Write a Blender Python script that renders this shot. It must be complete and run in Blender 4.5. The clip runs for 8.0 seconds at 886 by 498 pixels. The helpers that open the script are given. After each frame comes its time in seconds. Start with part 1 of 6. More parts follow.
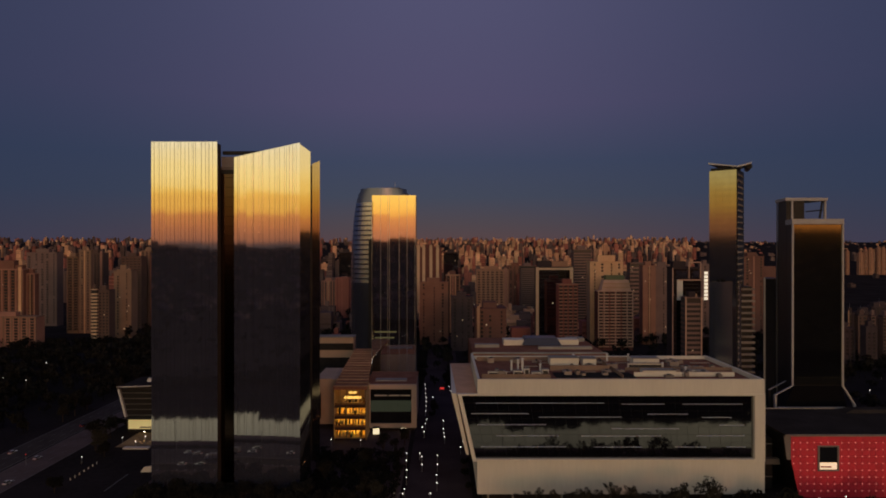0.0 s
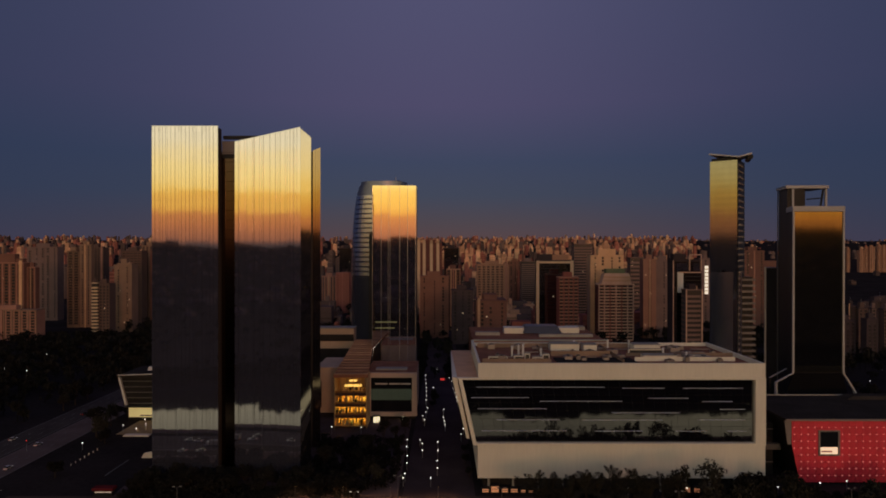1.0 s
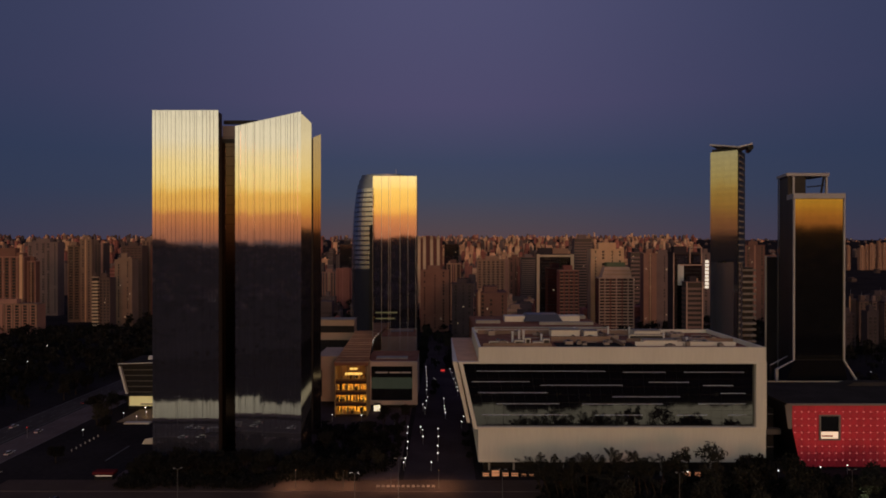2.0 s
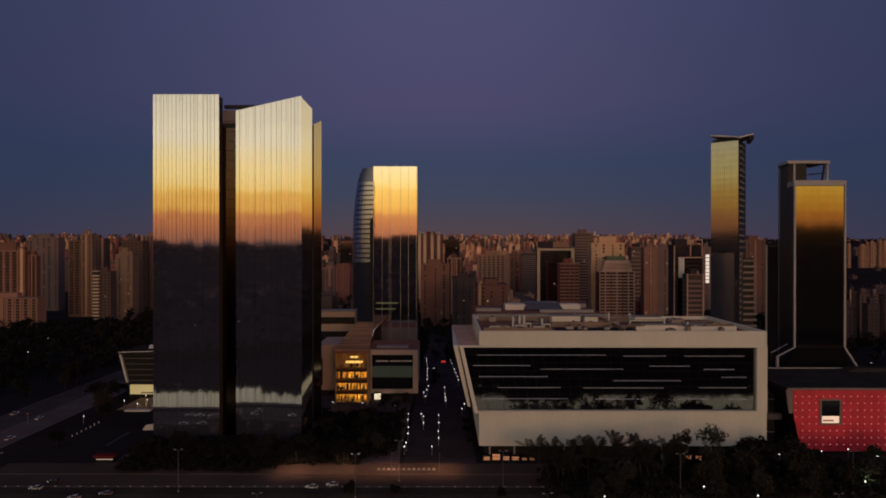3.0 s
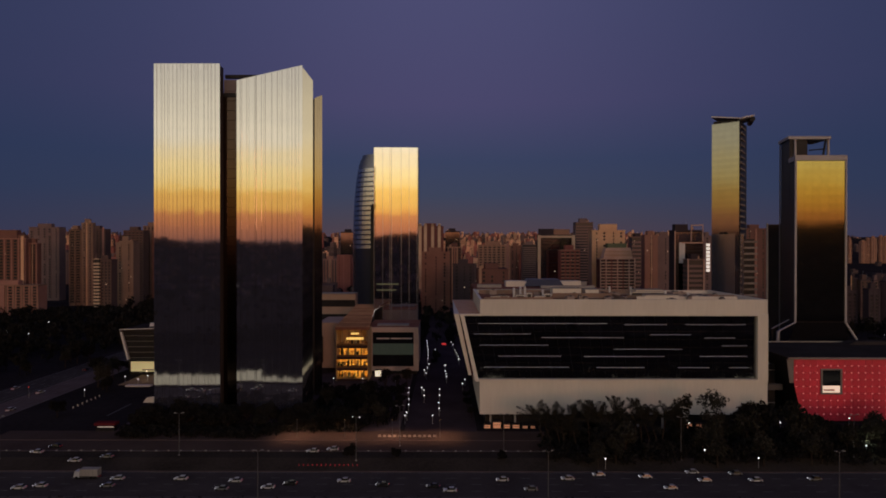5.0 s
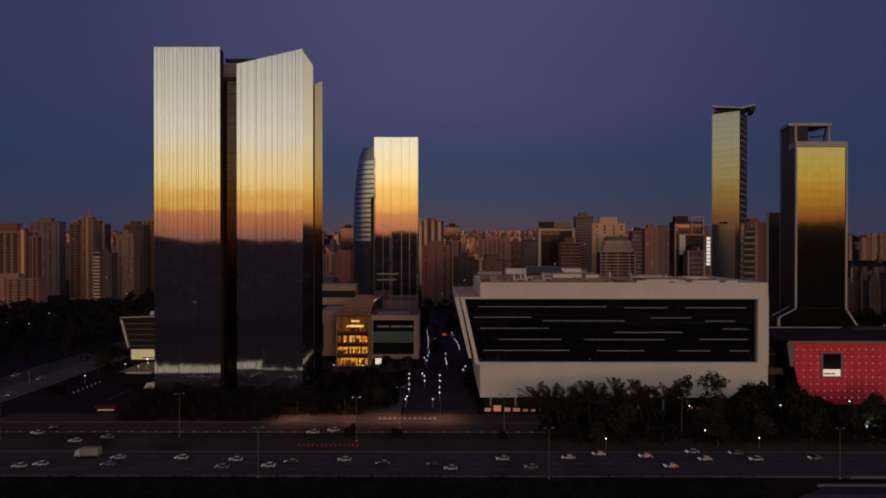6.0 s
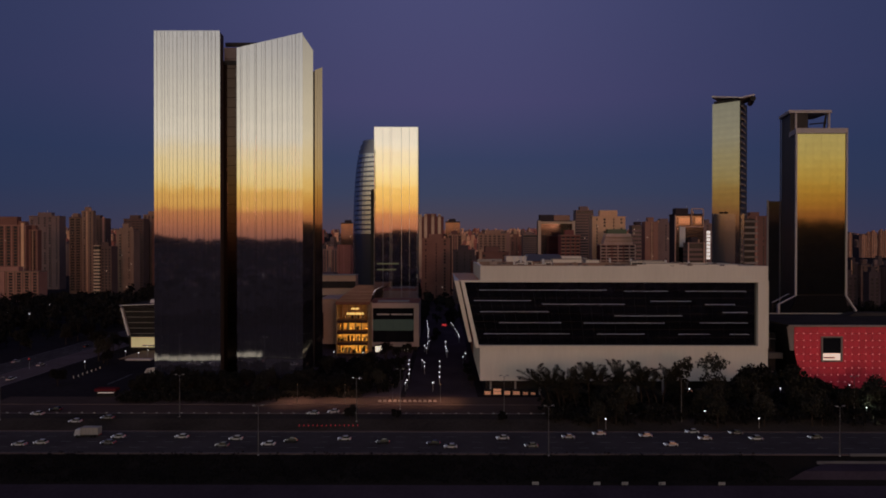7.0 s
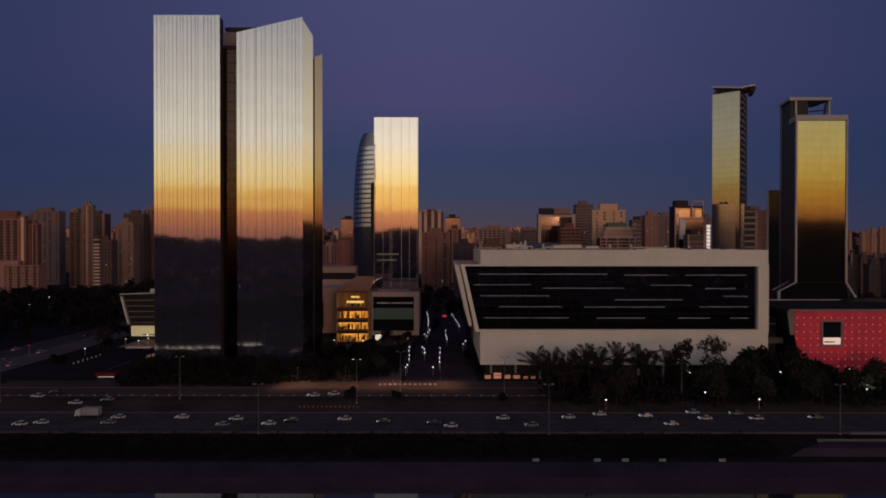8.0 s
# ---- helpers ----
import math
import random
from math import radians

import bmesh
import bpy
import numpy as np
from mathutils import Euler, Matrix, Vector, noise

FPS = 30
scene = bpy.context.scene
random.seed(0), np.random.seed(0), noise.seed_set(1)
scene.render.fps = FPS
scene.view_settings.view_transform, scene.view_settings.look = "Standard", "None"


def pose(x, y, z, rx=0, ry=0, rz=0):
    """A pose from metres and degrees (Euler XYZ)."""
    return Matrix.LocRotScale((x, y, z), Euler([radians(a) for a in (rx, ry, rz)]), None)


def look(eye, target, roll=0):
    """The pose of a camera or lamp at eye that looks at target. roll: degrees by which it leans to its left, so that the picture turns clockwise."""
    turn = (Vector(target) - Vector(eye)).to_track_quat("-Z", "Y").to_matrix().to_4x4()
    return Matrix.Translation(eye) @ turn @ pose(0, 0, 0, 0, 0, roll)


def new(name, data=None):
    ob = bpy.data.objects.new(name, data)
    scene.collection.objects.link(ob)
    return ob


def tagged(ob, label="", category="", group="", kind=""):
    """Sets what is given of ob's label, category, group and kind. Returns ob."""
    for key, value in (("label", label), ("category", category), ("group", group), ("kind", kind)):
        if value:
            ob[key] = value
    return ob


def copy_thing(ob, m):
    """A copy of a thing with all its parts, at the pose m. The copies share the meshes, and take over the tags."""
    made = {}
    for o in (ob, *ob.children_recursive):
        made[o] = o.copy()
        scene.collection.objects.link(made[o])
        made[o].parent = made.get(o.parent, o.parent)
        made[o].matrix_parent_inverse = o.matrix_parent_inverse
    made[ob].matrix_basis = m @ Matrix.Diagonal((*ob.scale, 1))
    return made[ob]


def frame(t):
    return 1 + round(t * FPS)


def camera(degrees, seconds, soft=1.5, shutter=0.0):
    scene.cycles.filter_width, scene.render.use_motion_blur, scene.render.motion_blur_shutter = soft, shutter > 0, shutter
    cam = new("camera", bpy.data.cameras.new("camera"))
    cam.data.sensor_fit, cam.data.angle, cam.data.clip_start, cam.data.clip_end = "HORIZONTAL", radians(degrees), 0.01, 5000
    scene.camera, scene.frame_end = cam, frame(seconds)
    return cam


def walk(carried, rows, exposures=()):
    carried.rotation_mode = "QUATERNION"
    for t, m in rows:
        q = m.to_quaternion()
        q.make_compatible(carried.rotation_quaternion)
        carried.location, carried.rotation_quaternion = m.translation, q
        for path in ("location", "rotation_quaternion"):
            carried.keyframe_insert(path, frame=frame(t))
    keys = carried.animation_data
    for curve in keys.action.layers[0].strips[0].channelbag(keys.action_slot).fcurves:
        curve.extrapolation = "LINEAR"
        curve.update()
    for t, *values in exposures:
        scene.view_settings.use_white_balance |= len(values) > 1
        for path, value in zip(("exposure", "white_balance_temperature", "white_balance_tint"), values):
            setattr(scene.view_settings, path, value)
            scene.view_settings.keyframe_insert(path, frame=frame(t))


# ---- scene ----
cam = camera(73.1, 8.0, soft=1.8)
METRES, EYE, TILT, LEAN, TURN = 50.0, 103.5, -0.1, 0.0, 0.0
ROWS = [
    (0.0, 0.0, 0.0, 0.0, 0.0, 0.0, -0.0),
    (0.5, -0.0009, 0.0011, -0.0624, 0.02, -0.03, -0.01),
    (1.0, -0.0027, 0.0021, -0.123, 0.03, -0.06, -0.03),
    (1.5, -0.0036, 0.002, -0.1849, 0.04, -0.07, -0.03),
    (3.0, -0.0066, 0.0029, -0.3773, 0.09, -0.08, -0.02),
    (3.5, -0.0075, 0.0025, -0.4371, 0.11, -0.09, -0.04),
    (4.0, -0.0081, 0.0009, -0.4976, 0.13, -0.1, -0.03),
    (4.5, -0.0084, 0.0017, -0.5594, 0.13, -0.12, -0.05),
    (6.0, -0.0101, 0.0042, -0.7516, 0.15, -0.21, -0.03),
    (6.5, -0.0107, 0.0035, -0.813, 0.15, -0.27, -0.05),
    (7.0, -0.01, 0.0039, -0.8772, 0.15, -0.29, -0.05),
    (7.5, -0.0114, 0.0042, -0.9338, 0.14, -0.33, -0.03),
    (8.0, -0.0118, 0.0048, -0.9997, 0.14, -0.34, -0.01),
]
EXPOSURES = [(0.0, -0.02, 6440, 7.2), (2.0, -0.09, 6150, 10.2), (4.0, -0.16, 5880, 14), (6.0, -0.23, 5620, 16.5), (8.0, -0.29, 5420, 19.2)]
walk(cam, [(t, pose(0, 0, EYE, TILT, LEAN, TURN) @ pose(METRES * x, METRES * y, METRES * z, 90 + pitch, roll, yaw)) for t, x, y, z, yaw, pitch, roll in ROWS], EXPOSURES)

# ---------------------------------------------------------------- world, glow from the west
GLOW_AZ, GLOW_EL = 15.5, 5.5          # degrees from -y towards +x, and above the horizon


def ramp(nt, fac, stops):
    r = nt.nodes.new("ShaderNodeValToRGB")
    els = r.color_ramp.elements
    while len(els) < len(stops):
        els.new(0.5)
    for e, (p, c) in zip(els, stops):
        e.position, e.color = p, (*c, 1.0)
    nt.links.new(fac, r.inputs[0])
    return r.outputs[0]


def calc(nt, op, a, b=None, c=None, clamp=False):
    n = nt.nodes.new("ShaderNodeMath")
    n.operation, n.use_clamp = op, clamp
    for i, v in enumerate((a, b, c)):
        if v is None:
            continue
        if isinstance(v, (int, float)):
            n.inputs[i].default_value = v
        else:
            nt.links.new(v, n.inputs[i])
    return n.outputs[0]


def mixc(nt, fac, a, b, mode="MIX"):
    n = nt.nodes.new("ShaderNodeMix")
    n.data_type, n.blend_type = "RGBA", mode
    for i, v in ((0, fac), (6, a), (7, b)):
        if isinstance(v, (int, float)):
            n.inputs[i].default_value = v
        elif isinstance(v, tuple):
            n.inputs[i].default_value = (*v, 1.0)
        else:
            nt.links.new(v, n.inputs[i])
    return n.outputs[2]


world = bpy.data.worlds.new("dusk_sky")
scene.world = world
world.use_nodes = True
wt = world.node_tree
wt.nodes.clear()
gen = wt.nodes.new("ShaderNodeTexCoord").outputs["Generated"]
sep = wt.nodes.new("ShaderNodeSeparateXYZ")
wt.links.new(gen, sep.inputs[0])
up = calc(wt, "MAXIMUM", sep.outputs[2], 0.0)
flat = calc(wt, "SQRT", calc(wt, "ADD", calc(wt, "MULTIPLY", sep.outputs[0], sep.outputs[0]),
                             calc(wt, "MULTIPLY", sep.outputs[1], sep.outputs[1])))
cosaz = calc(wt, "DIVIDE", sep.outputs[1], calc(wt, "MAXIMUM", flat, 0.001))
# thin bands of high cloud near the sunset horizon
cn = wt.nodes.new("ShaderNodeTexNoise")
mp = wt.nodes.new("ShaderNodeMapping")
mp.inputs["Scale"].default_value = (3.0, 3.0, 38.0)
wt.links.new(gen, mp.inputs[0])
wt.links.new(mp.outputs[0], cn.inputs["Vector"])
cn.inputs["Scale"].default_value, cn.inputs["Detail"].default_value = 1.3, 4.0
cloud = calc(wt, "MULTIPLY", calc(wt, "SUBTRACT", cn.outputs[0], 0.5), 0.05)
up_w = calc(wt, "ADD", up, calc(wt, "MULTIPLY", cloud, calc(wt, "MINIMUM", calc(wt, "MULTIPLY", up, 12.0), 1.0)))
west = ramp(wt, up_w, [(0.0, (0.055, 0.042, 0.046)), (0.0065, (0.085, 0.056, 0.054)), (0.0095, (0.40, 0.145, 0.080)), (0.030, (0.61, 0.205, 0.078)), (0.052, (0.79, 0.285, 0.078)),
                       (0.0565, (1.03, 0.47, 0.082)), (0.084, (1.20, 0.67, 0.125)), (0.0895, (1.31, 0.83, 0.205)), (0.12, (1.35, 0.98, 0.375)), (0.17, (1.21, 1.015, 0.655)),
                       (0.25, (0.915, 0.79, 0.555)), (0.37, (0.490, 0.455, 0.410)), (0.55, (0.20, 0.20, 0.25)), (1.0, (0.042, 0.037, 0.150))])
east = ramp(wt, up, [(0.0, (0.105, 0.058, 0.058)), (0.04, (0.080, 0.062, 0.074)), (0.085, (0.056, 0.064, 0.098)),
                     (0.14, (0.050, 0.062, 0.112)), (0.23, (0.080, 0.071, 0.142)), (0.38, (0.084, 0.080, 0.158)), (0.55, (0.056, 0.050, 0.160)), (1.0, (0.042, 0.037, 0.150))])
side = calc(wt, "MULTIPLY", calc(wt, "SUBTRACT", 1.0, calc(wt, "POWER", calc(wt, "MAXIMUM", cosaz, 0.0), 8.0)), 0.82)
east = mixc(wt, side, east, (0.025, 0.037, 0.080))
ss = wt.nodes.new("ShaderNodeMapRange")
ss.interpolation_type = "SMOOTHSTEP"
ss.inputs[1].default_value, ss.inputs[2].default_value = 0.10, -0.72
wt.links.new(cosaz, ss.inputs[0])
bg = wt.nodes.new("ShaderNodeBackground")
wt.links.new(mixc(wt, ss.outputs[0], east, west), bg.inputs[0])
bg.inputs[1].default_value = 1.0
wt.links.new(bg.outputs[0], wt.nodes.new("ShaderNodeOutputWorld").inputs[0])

# broad directional lamp added for the western afterglow; no direct sunlight here
sun = new("sun", bpy.data.lights.new("sun", "SUN"))
sun.data.energy, sun.data.angle, sun.data.color = 0.37, radians(11), (1.0, 0.40, 0.20)
_a, _e = radians(GLOW_AZ), radians(GLOW_EL)
sun.matrix_world = look((300 * math.sin(_a), -300 * math.cos(_a), 300 * math.tan(_e)), (0, 0, 0))


# ---------------------------------------------------------------- materials
def material(name, color, rough=0.7, metal=0.0, vary=0.18, scale=0.15, fine=3.0, bump=0.0, island=0.0, obj=0.0,
             streak=0.0, emit=None, power=0.0, spec=0.5, veil=0.0):
    """A node material: base colour varied by large stains and fine grain, with bump and a per-piece shift."""
    m = bpy.data.materials.new(name)
    m.use_nodes = True
    nt = m.node_tree
    b = nt.nodes["Principled BSDF"]
    b.inputs["Roughness"].default_value, b.inputs["Metallic"].default_value = rough, metal
    b.inputs["Specular IOR Level"].default_value = spec if rough < 0.7 else 0.0
    tc = nt.nodes.new("ShaderNodeTexCoord").outputs["Object"]
    mapn = nt.nodes.new("ShaderNodeMapping")
    mapn.inputs["Scale"].default_value = (1, 1, streak or 1)
    nt.links.new(tc, mapn.inputs[0])
    n1 = nt.nodes.new("ShaderNodeTexNoise")
    n1.inputs["Scale"].default_value, n1.inputs["Detail"].default_value = scale, 5.0
    n2 = nt.nodes.new("ShaderNodeTexNoise")
    n2.inputs["Scale"].default_value, n2.inputs["Detail"].default_value = fine, 3.0
    nt.links.new(mapn.outputs[0], n1.inputs["Vector"])
    nt.links.new(mapn.outputs[0], n2.inputs["Vector"])
    v = calc(nt, "ADD", calc(nt, "MULTIPLY", calc(nt, "SUBTRACT", n1.outputs[0], 0.5), 2.4 * vary),
             calc(nt, "MULTIPLY", calc(nt, "SUBTRACT", n2.outputs[0], 0.5), 1.2 * vary))
    if island:
        gi = nt.nodes.new("ShaderNodeNewGeometry").outputs["Random Per Island"]
        v = calc(nt, "ADD", v, calc(nt, "MULTIPLY", calc(nt, "SUBTRACT", gi, 0.5), 2 * island))
    if obj:
        oi = nt.nodes.new("ShaderNodeObjectInfo").outputs["Random"]
        v = calc(nt, "ADD", v, calc(nt, "MULTIPLY", calc(nt, "SUBTRACT", oi, 0.5), 2 * obj))
    k = calc(nt, "MAXIMUM", calc(nt, "ADD", v, 1.0), 0.15)
    sc = nt.nodes.new("ShaderNodeVectorMath")
    sc.operation = "SCALE"
    sc.inputs[0].default_value = color
    nt.links.new(k, sc.inputs["Scale"])
    nt.links.new(sc.outputs[0], b.inputs["Base Color"])
    if bump:
        bn = nt.nodes.new("ShaderNodeBump")
        bn.inputs["Strength"].default_value, bn.inputs["Distance"].default_value = 1.0, bump
        nt.links.new(n2.outputs[0], bn.inputs["Height"])
        nt.links.new(bn.outputs[0], b.inputs["Normal"])
    if veil:                                # painted haze: a bluish diffuse share that lifts the dark reflections
        df = nt.nodes.new("ShaderNodeBsdfDiffuse")
        df.inputs[0].default_value = (0.54, 0.55, 0.82, 1)
        ms = nt.nodes.new("ShaderNodeMixShader")
        ms.inputs[0].default_value = veil
        nt.links.new(b.outputs[0], ms.inputs[1])
        nt.links.new(df.outputs[0], ms.inputs[2])
        nt.links.new(ms.outputs[0], nt.nodes["Material Output"].inputs[0])
    if emit:
        b.inputs["Emission Color"].default_value = (*emit, 1)
        b.inputs["Emission Strength"].default_value = power
    return m


GLASS = material("silver_mirror_glass", (0.69, 0.675, 0.645), 0.035, 1.0, vary=0.15, scale=0.25, fine=1.3, obj=0.008, streak=0.008, veil=0.041)
GLASS_SIDE = material("warm_mirror_glass", (0.62, 0.57, 0.46), 0.05, 1.0, vary=0.1, scale=0.2, fine=1.2, streak=0.008, veil=0.012)
BRONZEG = material("bronze_mirror_glass", (0.36, 0.29, 0.19), 0.06, 1.0, vary=0.1, scale=0.2, fine=1.2, streak=0.008, veil=0.012)
GLASS_MID = material("dim_reflective_glass", (0.42, 0.39, 0.36), 0.06, 1.0, vary=0.3, scale=0.08, fine=0.4, island=0.3)
GLASS_B = material("pale_mirror_glass", (0.91, 0.87, 0.80), 0.04, 1.0, vary=0.07, scale=0.2, fine=1.0, obj=0.012, streak=0.008, veil=0.020)
GLASS_GREEN = material("bronze_green_glass", (0.36, 0.322, 0.14), 0.06, 1.0, vary=0.10, scale=0.12, fine=0.7, bump=0.0, obj=0.03, veil=0.008)
GLASS_GREY = material("grey_green_glass", (0.255, 0.255, 0.205), 0.07, 1.0, vary=0.16, scale=0.12, fine=0.7, bump=0.0, obj=0.03, veil=0.04)
GLASS_WING = material("hazy_grey_glass", (0.28, 0.27, 0.25), 0.12, 1.0, vary=0.2, scale=0.12, fine=0.7, obj=0.05, veil=0.07)
GLASS_DARK = material("dark_tinted_glass", (0.012, 0.013, 0.016), 0.06, 0.0, vary=0.2, scale=0.1, fine=0.5, bump=0.003, obj=0.1, spec=0.22)
GLASS_BLACK = material("black_glazing", (0.28, 0.27, 0.25), 0.04, 1.0, vary=0.08, scale=0.05, fine=0.5, bump=0.003, obj=0.05, veil=0.007)
JOINT = material("dark_joint_metal", (0.05, 0.05, 0.05), 0.5, 0.6, vary=0.3)
# dark cladding that also carries the shade of slots, recesses and undercrofts
RECESS = material("dark_cladding_and_shade", (0.022, 0.020, 0.020), 0.4, 0.0, vary=0.4, scale=0.2, fine=1.0, spec=0.15)
ALU = material("brushed_aluminium", (0.45, 0.44, 0.42), 0.35, 0.9, vary=0.2, streak=0.12)
WHITE = material("cream_painted_concrete", (0.69, 0.64, 0.54), 0.75, vary=0.13, scale=0.06, fine=1.2, streak=0.12, bump=0.01)
WHITE2 = material("white_metal_cladding", (0.62, 0.60, 0.56), 0.6, vary=0.12, scale=0.1, fine=1.5, streak=0.12)
CONCRETE = material("weathered_concrete", (0.30, 0.28, 0.25), 0.85, vary=0.3, scale=0.12, fine=2.0, streak=0.12, bump=0.02)
# roof brown is reddened to carry the warm western afterglow
ROOFING = material("afterglow_roof_membrane", (0.27, 0.125, 0.080), 0.9, vary=0.4, scale=0.15, fine=1.5, bump=0.02)
ROOF_DARK = material("dark_bitumen_roof", (0.040, 0.035, 0.032), 0.85, vary=0.35, scale=0.12, fine=1.2)
PLANT = material("painted_machinery", (0.27, 0.21, 0.17), 0.6, vary=0.25, obj=0.2)
REDP = material("red_perforated_cladding", (0.70, 0.036, 0.065), 0.5, vary=0.14, scale=0.1, fine=1.0, obj=0.09)
STEEL_BLUE = material("blue_grey_skylight", (0.085, 0.088, 0.095), 0.4, 0.3, vary=0.15)
ASPHALT = material("asphalt", (0.070, 0.058, 0.052), 0.85, vary=0.35, scale=0.08, fine=1.5, bump=0.01)
ASPHALT2 = material("worn_asphalt", (0.125, 0.092, 0.084), 0.85, vary=0.35, scale=0.1, fine=1.5, bump=0.01)
PAVING = material("paving", (0.118, 0.084, 0.078), 0.85, vary=0.3, scale=0.12, fine=1.6)
REDPATH = material("red_cycle_path", (0.076, 0.043, 0.047), 0.85, vary=0.35, scale=0.1, fine=1.2)
PAINTL = material("road_paint", (0.17, 0.165, 0.155), 0.8, vary=0.5, scale=0.5, fine=4.0)
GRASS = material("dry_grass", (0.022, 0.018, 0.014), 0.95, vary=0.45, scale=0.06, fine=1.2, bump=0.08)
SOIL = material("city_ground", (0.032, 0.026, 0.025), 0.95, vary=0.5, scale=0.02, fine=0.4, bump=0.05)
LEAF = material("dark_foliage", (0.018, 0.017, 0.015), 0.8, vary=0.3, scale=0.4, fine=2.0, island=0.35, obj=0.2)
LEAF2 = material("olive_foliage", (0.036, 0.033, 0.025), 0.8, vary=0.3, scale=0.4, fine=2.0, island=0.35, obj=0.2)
BARK = material("bark", (0.045, 0.034, 0.027), 0.9, vary=0.35, scale=0.8, fine=6.0, bump=0.03, streak=0.12)
STEEL = material("galvanised_steel", (0.40, 0.40, 0.40), 0.45, 0.8, vary=0.2)
TYRE = material("tyre_rubber", (0.02, 0.02, 0.02), 0.9)
WATER = material("river_water", (0.020, 0.016, 0.014), 0.05, 0.0, vary=0.2, scale=0.05, fine=0.25, bump=0.006, spec=0.32)
LAMPW = material("white_lamp", (0.8, 0.8, 0.8), 0.4, vary=0.0, emit=(1.0, 0.90, 0.78), power=2.0)
LENS = material("street_lamp_lens", (0.5, 0.5, 0.5), 0.4, vary=0.0, emit=(1.0, 0.92, 0.82), power=0.06)
LAMPR = material("red_lamp", (0.5, 0.02, 0.02), 0.4, vary=0.0, emit=(1.0, 0.06, 0.05), power=0.5)
MARKR = material("dim_red_marker", (0.5, 0.02, 0.02), 0.4, vary=0.0, emit=(1.0, 0.06, 0.06), power=0.16)
LAMPO = material("amber_lamp", (0.8, 0.5, 0.2), 0.4, vary=0.0, emit=(1.0, 0.50, 0.12), power=0.4)
LAMPY = material("lit_sign_face", (0.8, 0.75, 0.5), 0.4, vary=0.12, scale=0.2, emit=(1.0, 0.80, 0.30), power=0.30)
WARMWALL = material("warm_interior_wall", (0.62, 0.44, 0.22), 0.8, vary=0.3, scale=0.5, fine=3.0)


# ---------------------------------------------------------------- mesh building
class Geo:
    """Collects faces in world metres, relative to an origin."""

    def __init__(self, o=(0, 0, 0)):
        self.o, self.v, self.f = o, [], []

    def poly(self, *pts):
        n = len(self.v)
        self.v += [(p[0] - self.o[0], p[1] - self.o[1], p[2] - self.o[2]) for p in pts]
        self.f.append(tuple(range(n, n + len(pts))))
        return self

    def hull8(self, lo, hi):
        """Solid between two four-cornered rings (each counter-clockwise from above)."""
        n = len(self.v)
        self.v += [(p[0] - self.o[0], p[1] - self.o[1], p[2] - self.o[2]) for p in (*lo, *hi)]
        self.f += [tuple(n + i for i in q) for q in ((3, 2, 1, 0), (4, 5, 6, 7), (0, 1, 5, 4), (1, 2, 6, 5), (2, 3, 7, 6), (3, 0, 4, 7))]
        return self

    def box(self, x0, x1, y0, y1, z0, z1):
        return self.hull8([(x0, y0, z0), (x1, y0, z0), (x1, y1, z0), (x0, y1, z0)], [(x0, y0, z1), (x1, y0, z1), (x1, y1, z1), (x0, y1, z1)])

    def prism(self, ring, z0, z1, top=None):
        """Upright solid over a plan ring (counter-clockwise); z1 may be a list, top another ring."""
        k, n = len(ring), len(self.v)
        zs = z1 if isinstance(z1, (list, tuple)) else [z1] * k
        t = top or ring
        self.v += [(x - self.o[0], y - self.o[1], z0 - self.o[2]) for x, y in ring]
        self.v += [(x - self.o[0], y - self.o[1], z - self.o[2]) for (x, y), z in zip(t, zs)]
        self.f.append(tuple(n + i for i in reversed(range(k))))
        self.f.append(tuple(n + k + i for i in range(k)))
        self.f += [(n + i, n + (i + 1) % k, n + k + (i + 1) % k, n + k + i) for i in range(k)]
        return self

    def tube(self, a, b, ra, rb=None, k=8):
        a, b = Vector(a), Vector(b)
        rb = ra if rb is None else rb
        q = (b - a).to_track_quat("Z", "Y")
        n = len(self.v)
        o = Vector(self.o)
        for c, r in ((a, ra), (b, rb)):
            for i in range(k):
                w = 2 * math.pi * i / k
                self.v.append(tuple(c + q @ Vector((r * math.cos(w), r * math.sin(w), 0)) - o))
        self.f += [(n + i, n + (i + 1) % k, n + k + (i + 1) % k, n + k + i) for i in range(k)]
        self.f += [tuple(n + i for i in reversed(range(k))), tuple(n + k + i for i in range(k))]
        return self

    def ball(self, c, r, k=8, rings=5, sz=1.0):
        n = len(self.v)
        for j in range(1, rings):
            th = math.pi * j / rings
            for i in range(k):
                w = 2 * math.pi * i / k
                self.v.append((c[0] + r * math.sin(th) * math.cos(w) - self.o[0], c[1] + r * math.sin(th) * math.sin(w) - self.o[1], c[2] + sz * r * math.cos(th) - self.o[2]))
        self.v += [(c[0] - self.o[0], c[1] - self.o[1], c[2] + sz * r - self.o[2]), (c[0] - self.o[0], c[1] - self.o[1], c[2] - sz * r - self.o[2])]
        T, B = len(self.v) - 2, len(self.v) - 1
        for j in range(rings - 2):
            for i in range(k):
                a, b = n + j * k + i, n + j * k + (i + 1) % k
                self.f.append((a, a + k, b + k, b))
        for i in range(k):
            self.f.append((T, n + i, n + (i + 1) % k))
            self.f.append((B, n + (rings - 2) * k + (i + 1) % k, n + (rings - 2) * k + i))
        return self

    def mesh(self, name, mat):
        me = bpy.data.meshes.new(name)
        me.from_pydata(self.v, [], self.f)
        if mat:
            me.materials.append(mat)
        me.update()
        return me


def thing(name, x, y, z, label, category, group="", kind=""):
    ob = new(name)
    ob.location = (x, y, z)
    ob.empty_display_size = 0.5
    return tagged(ob, label, category, group, kind)


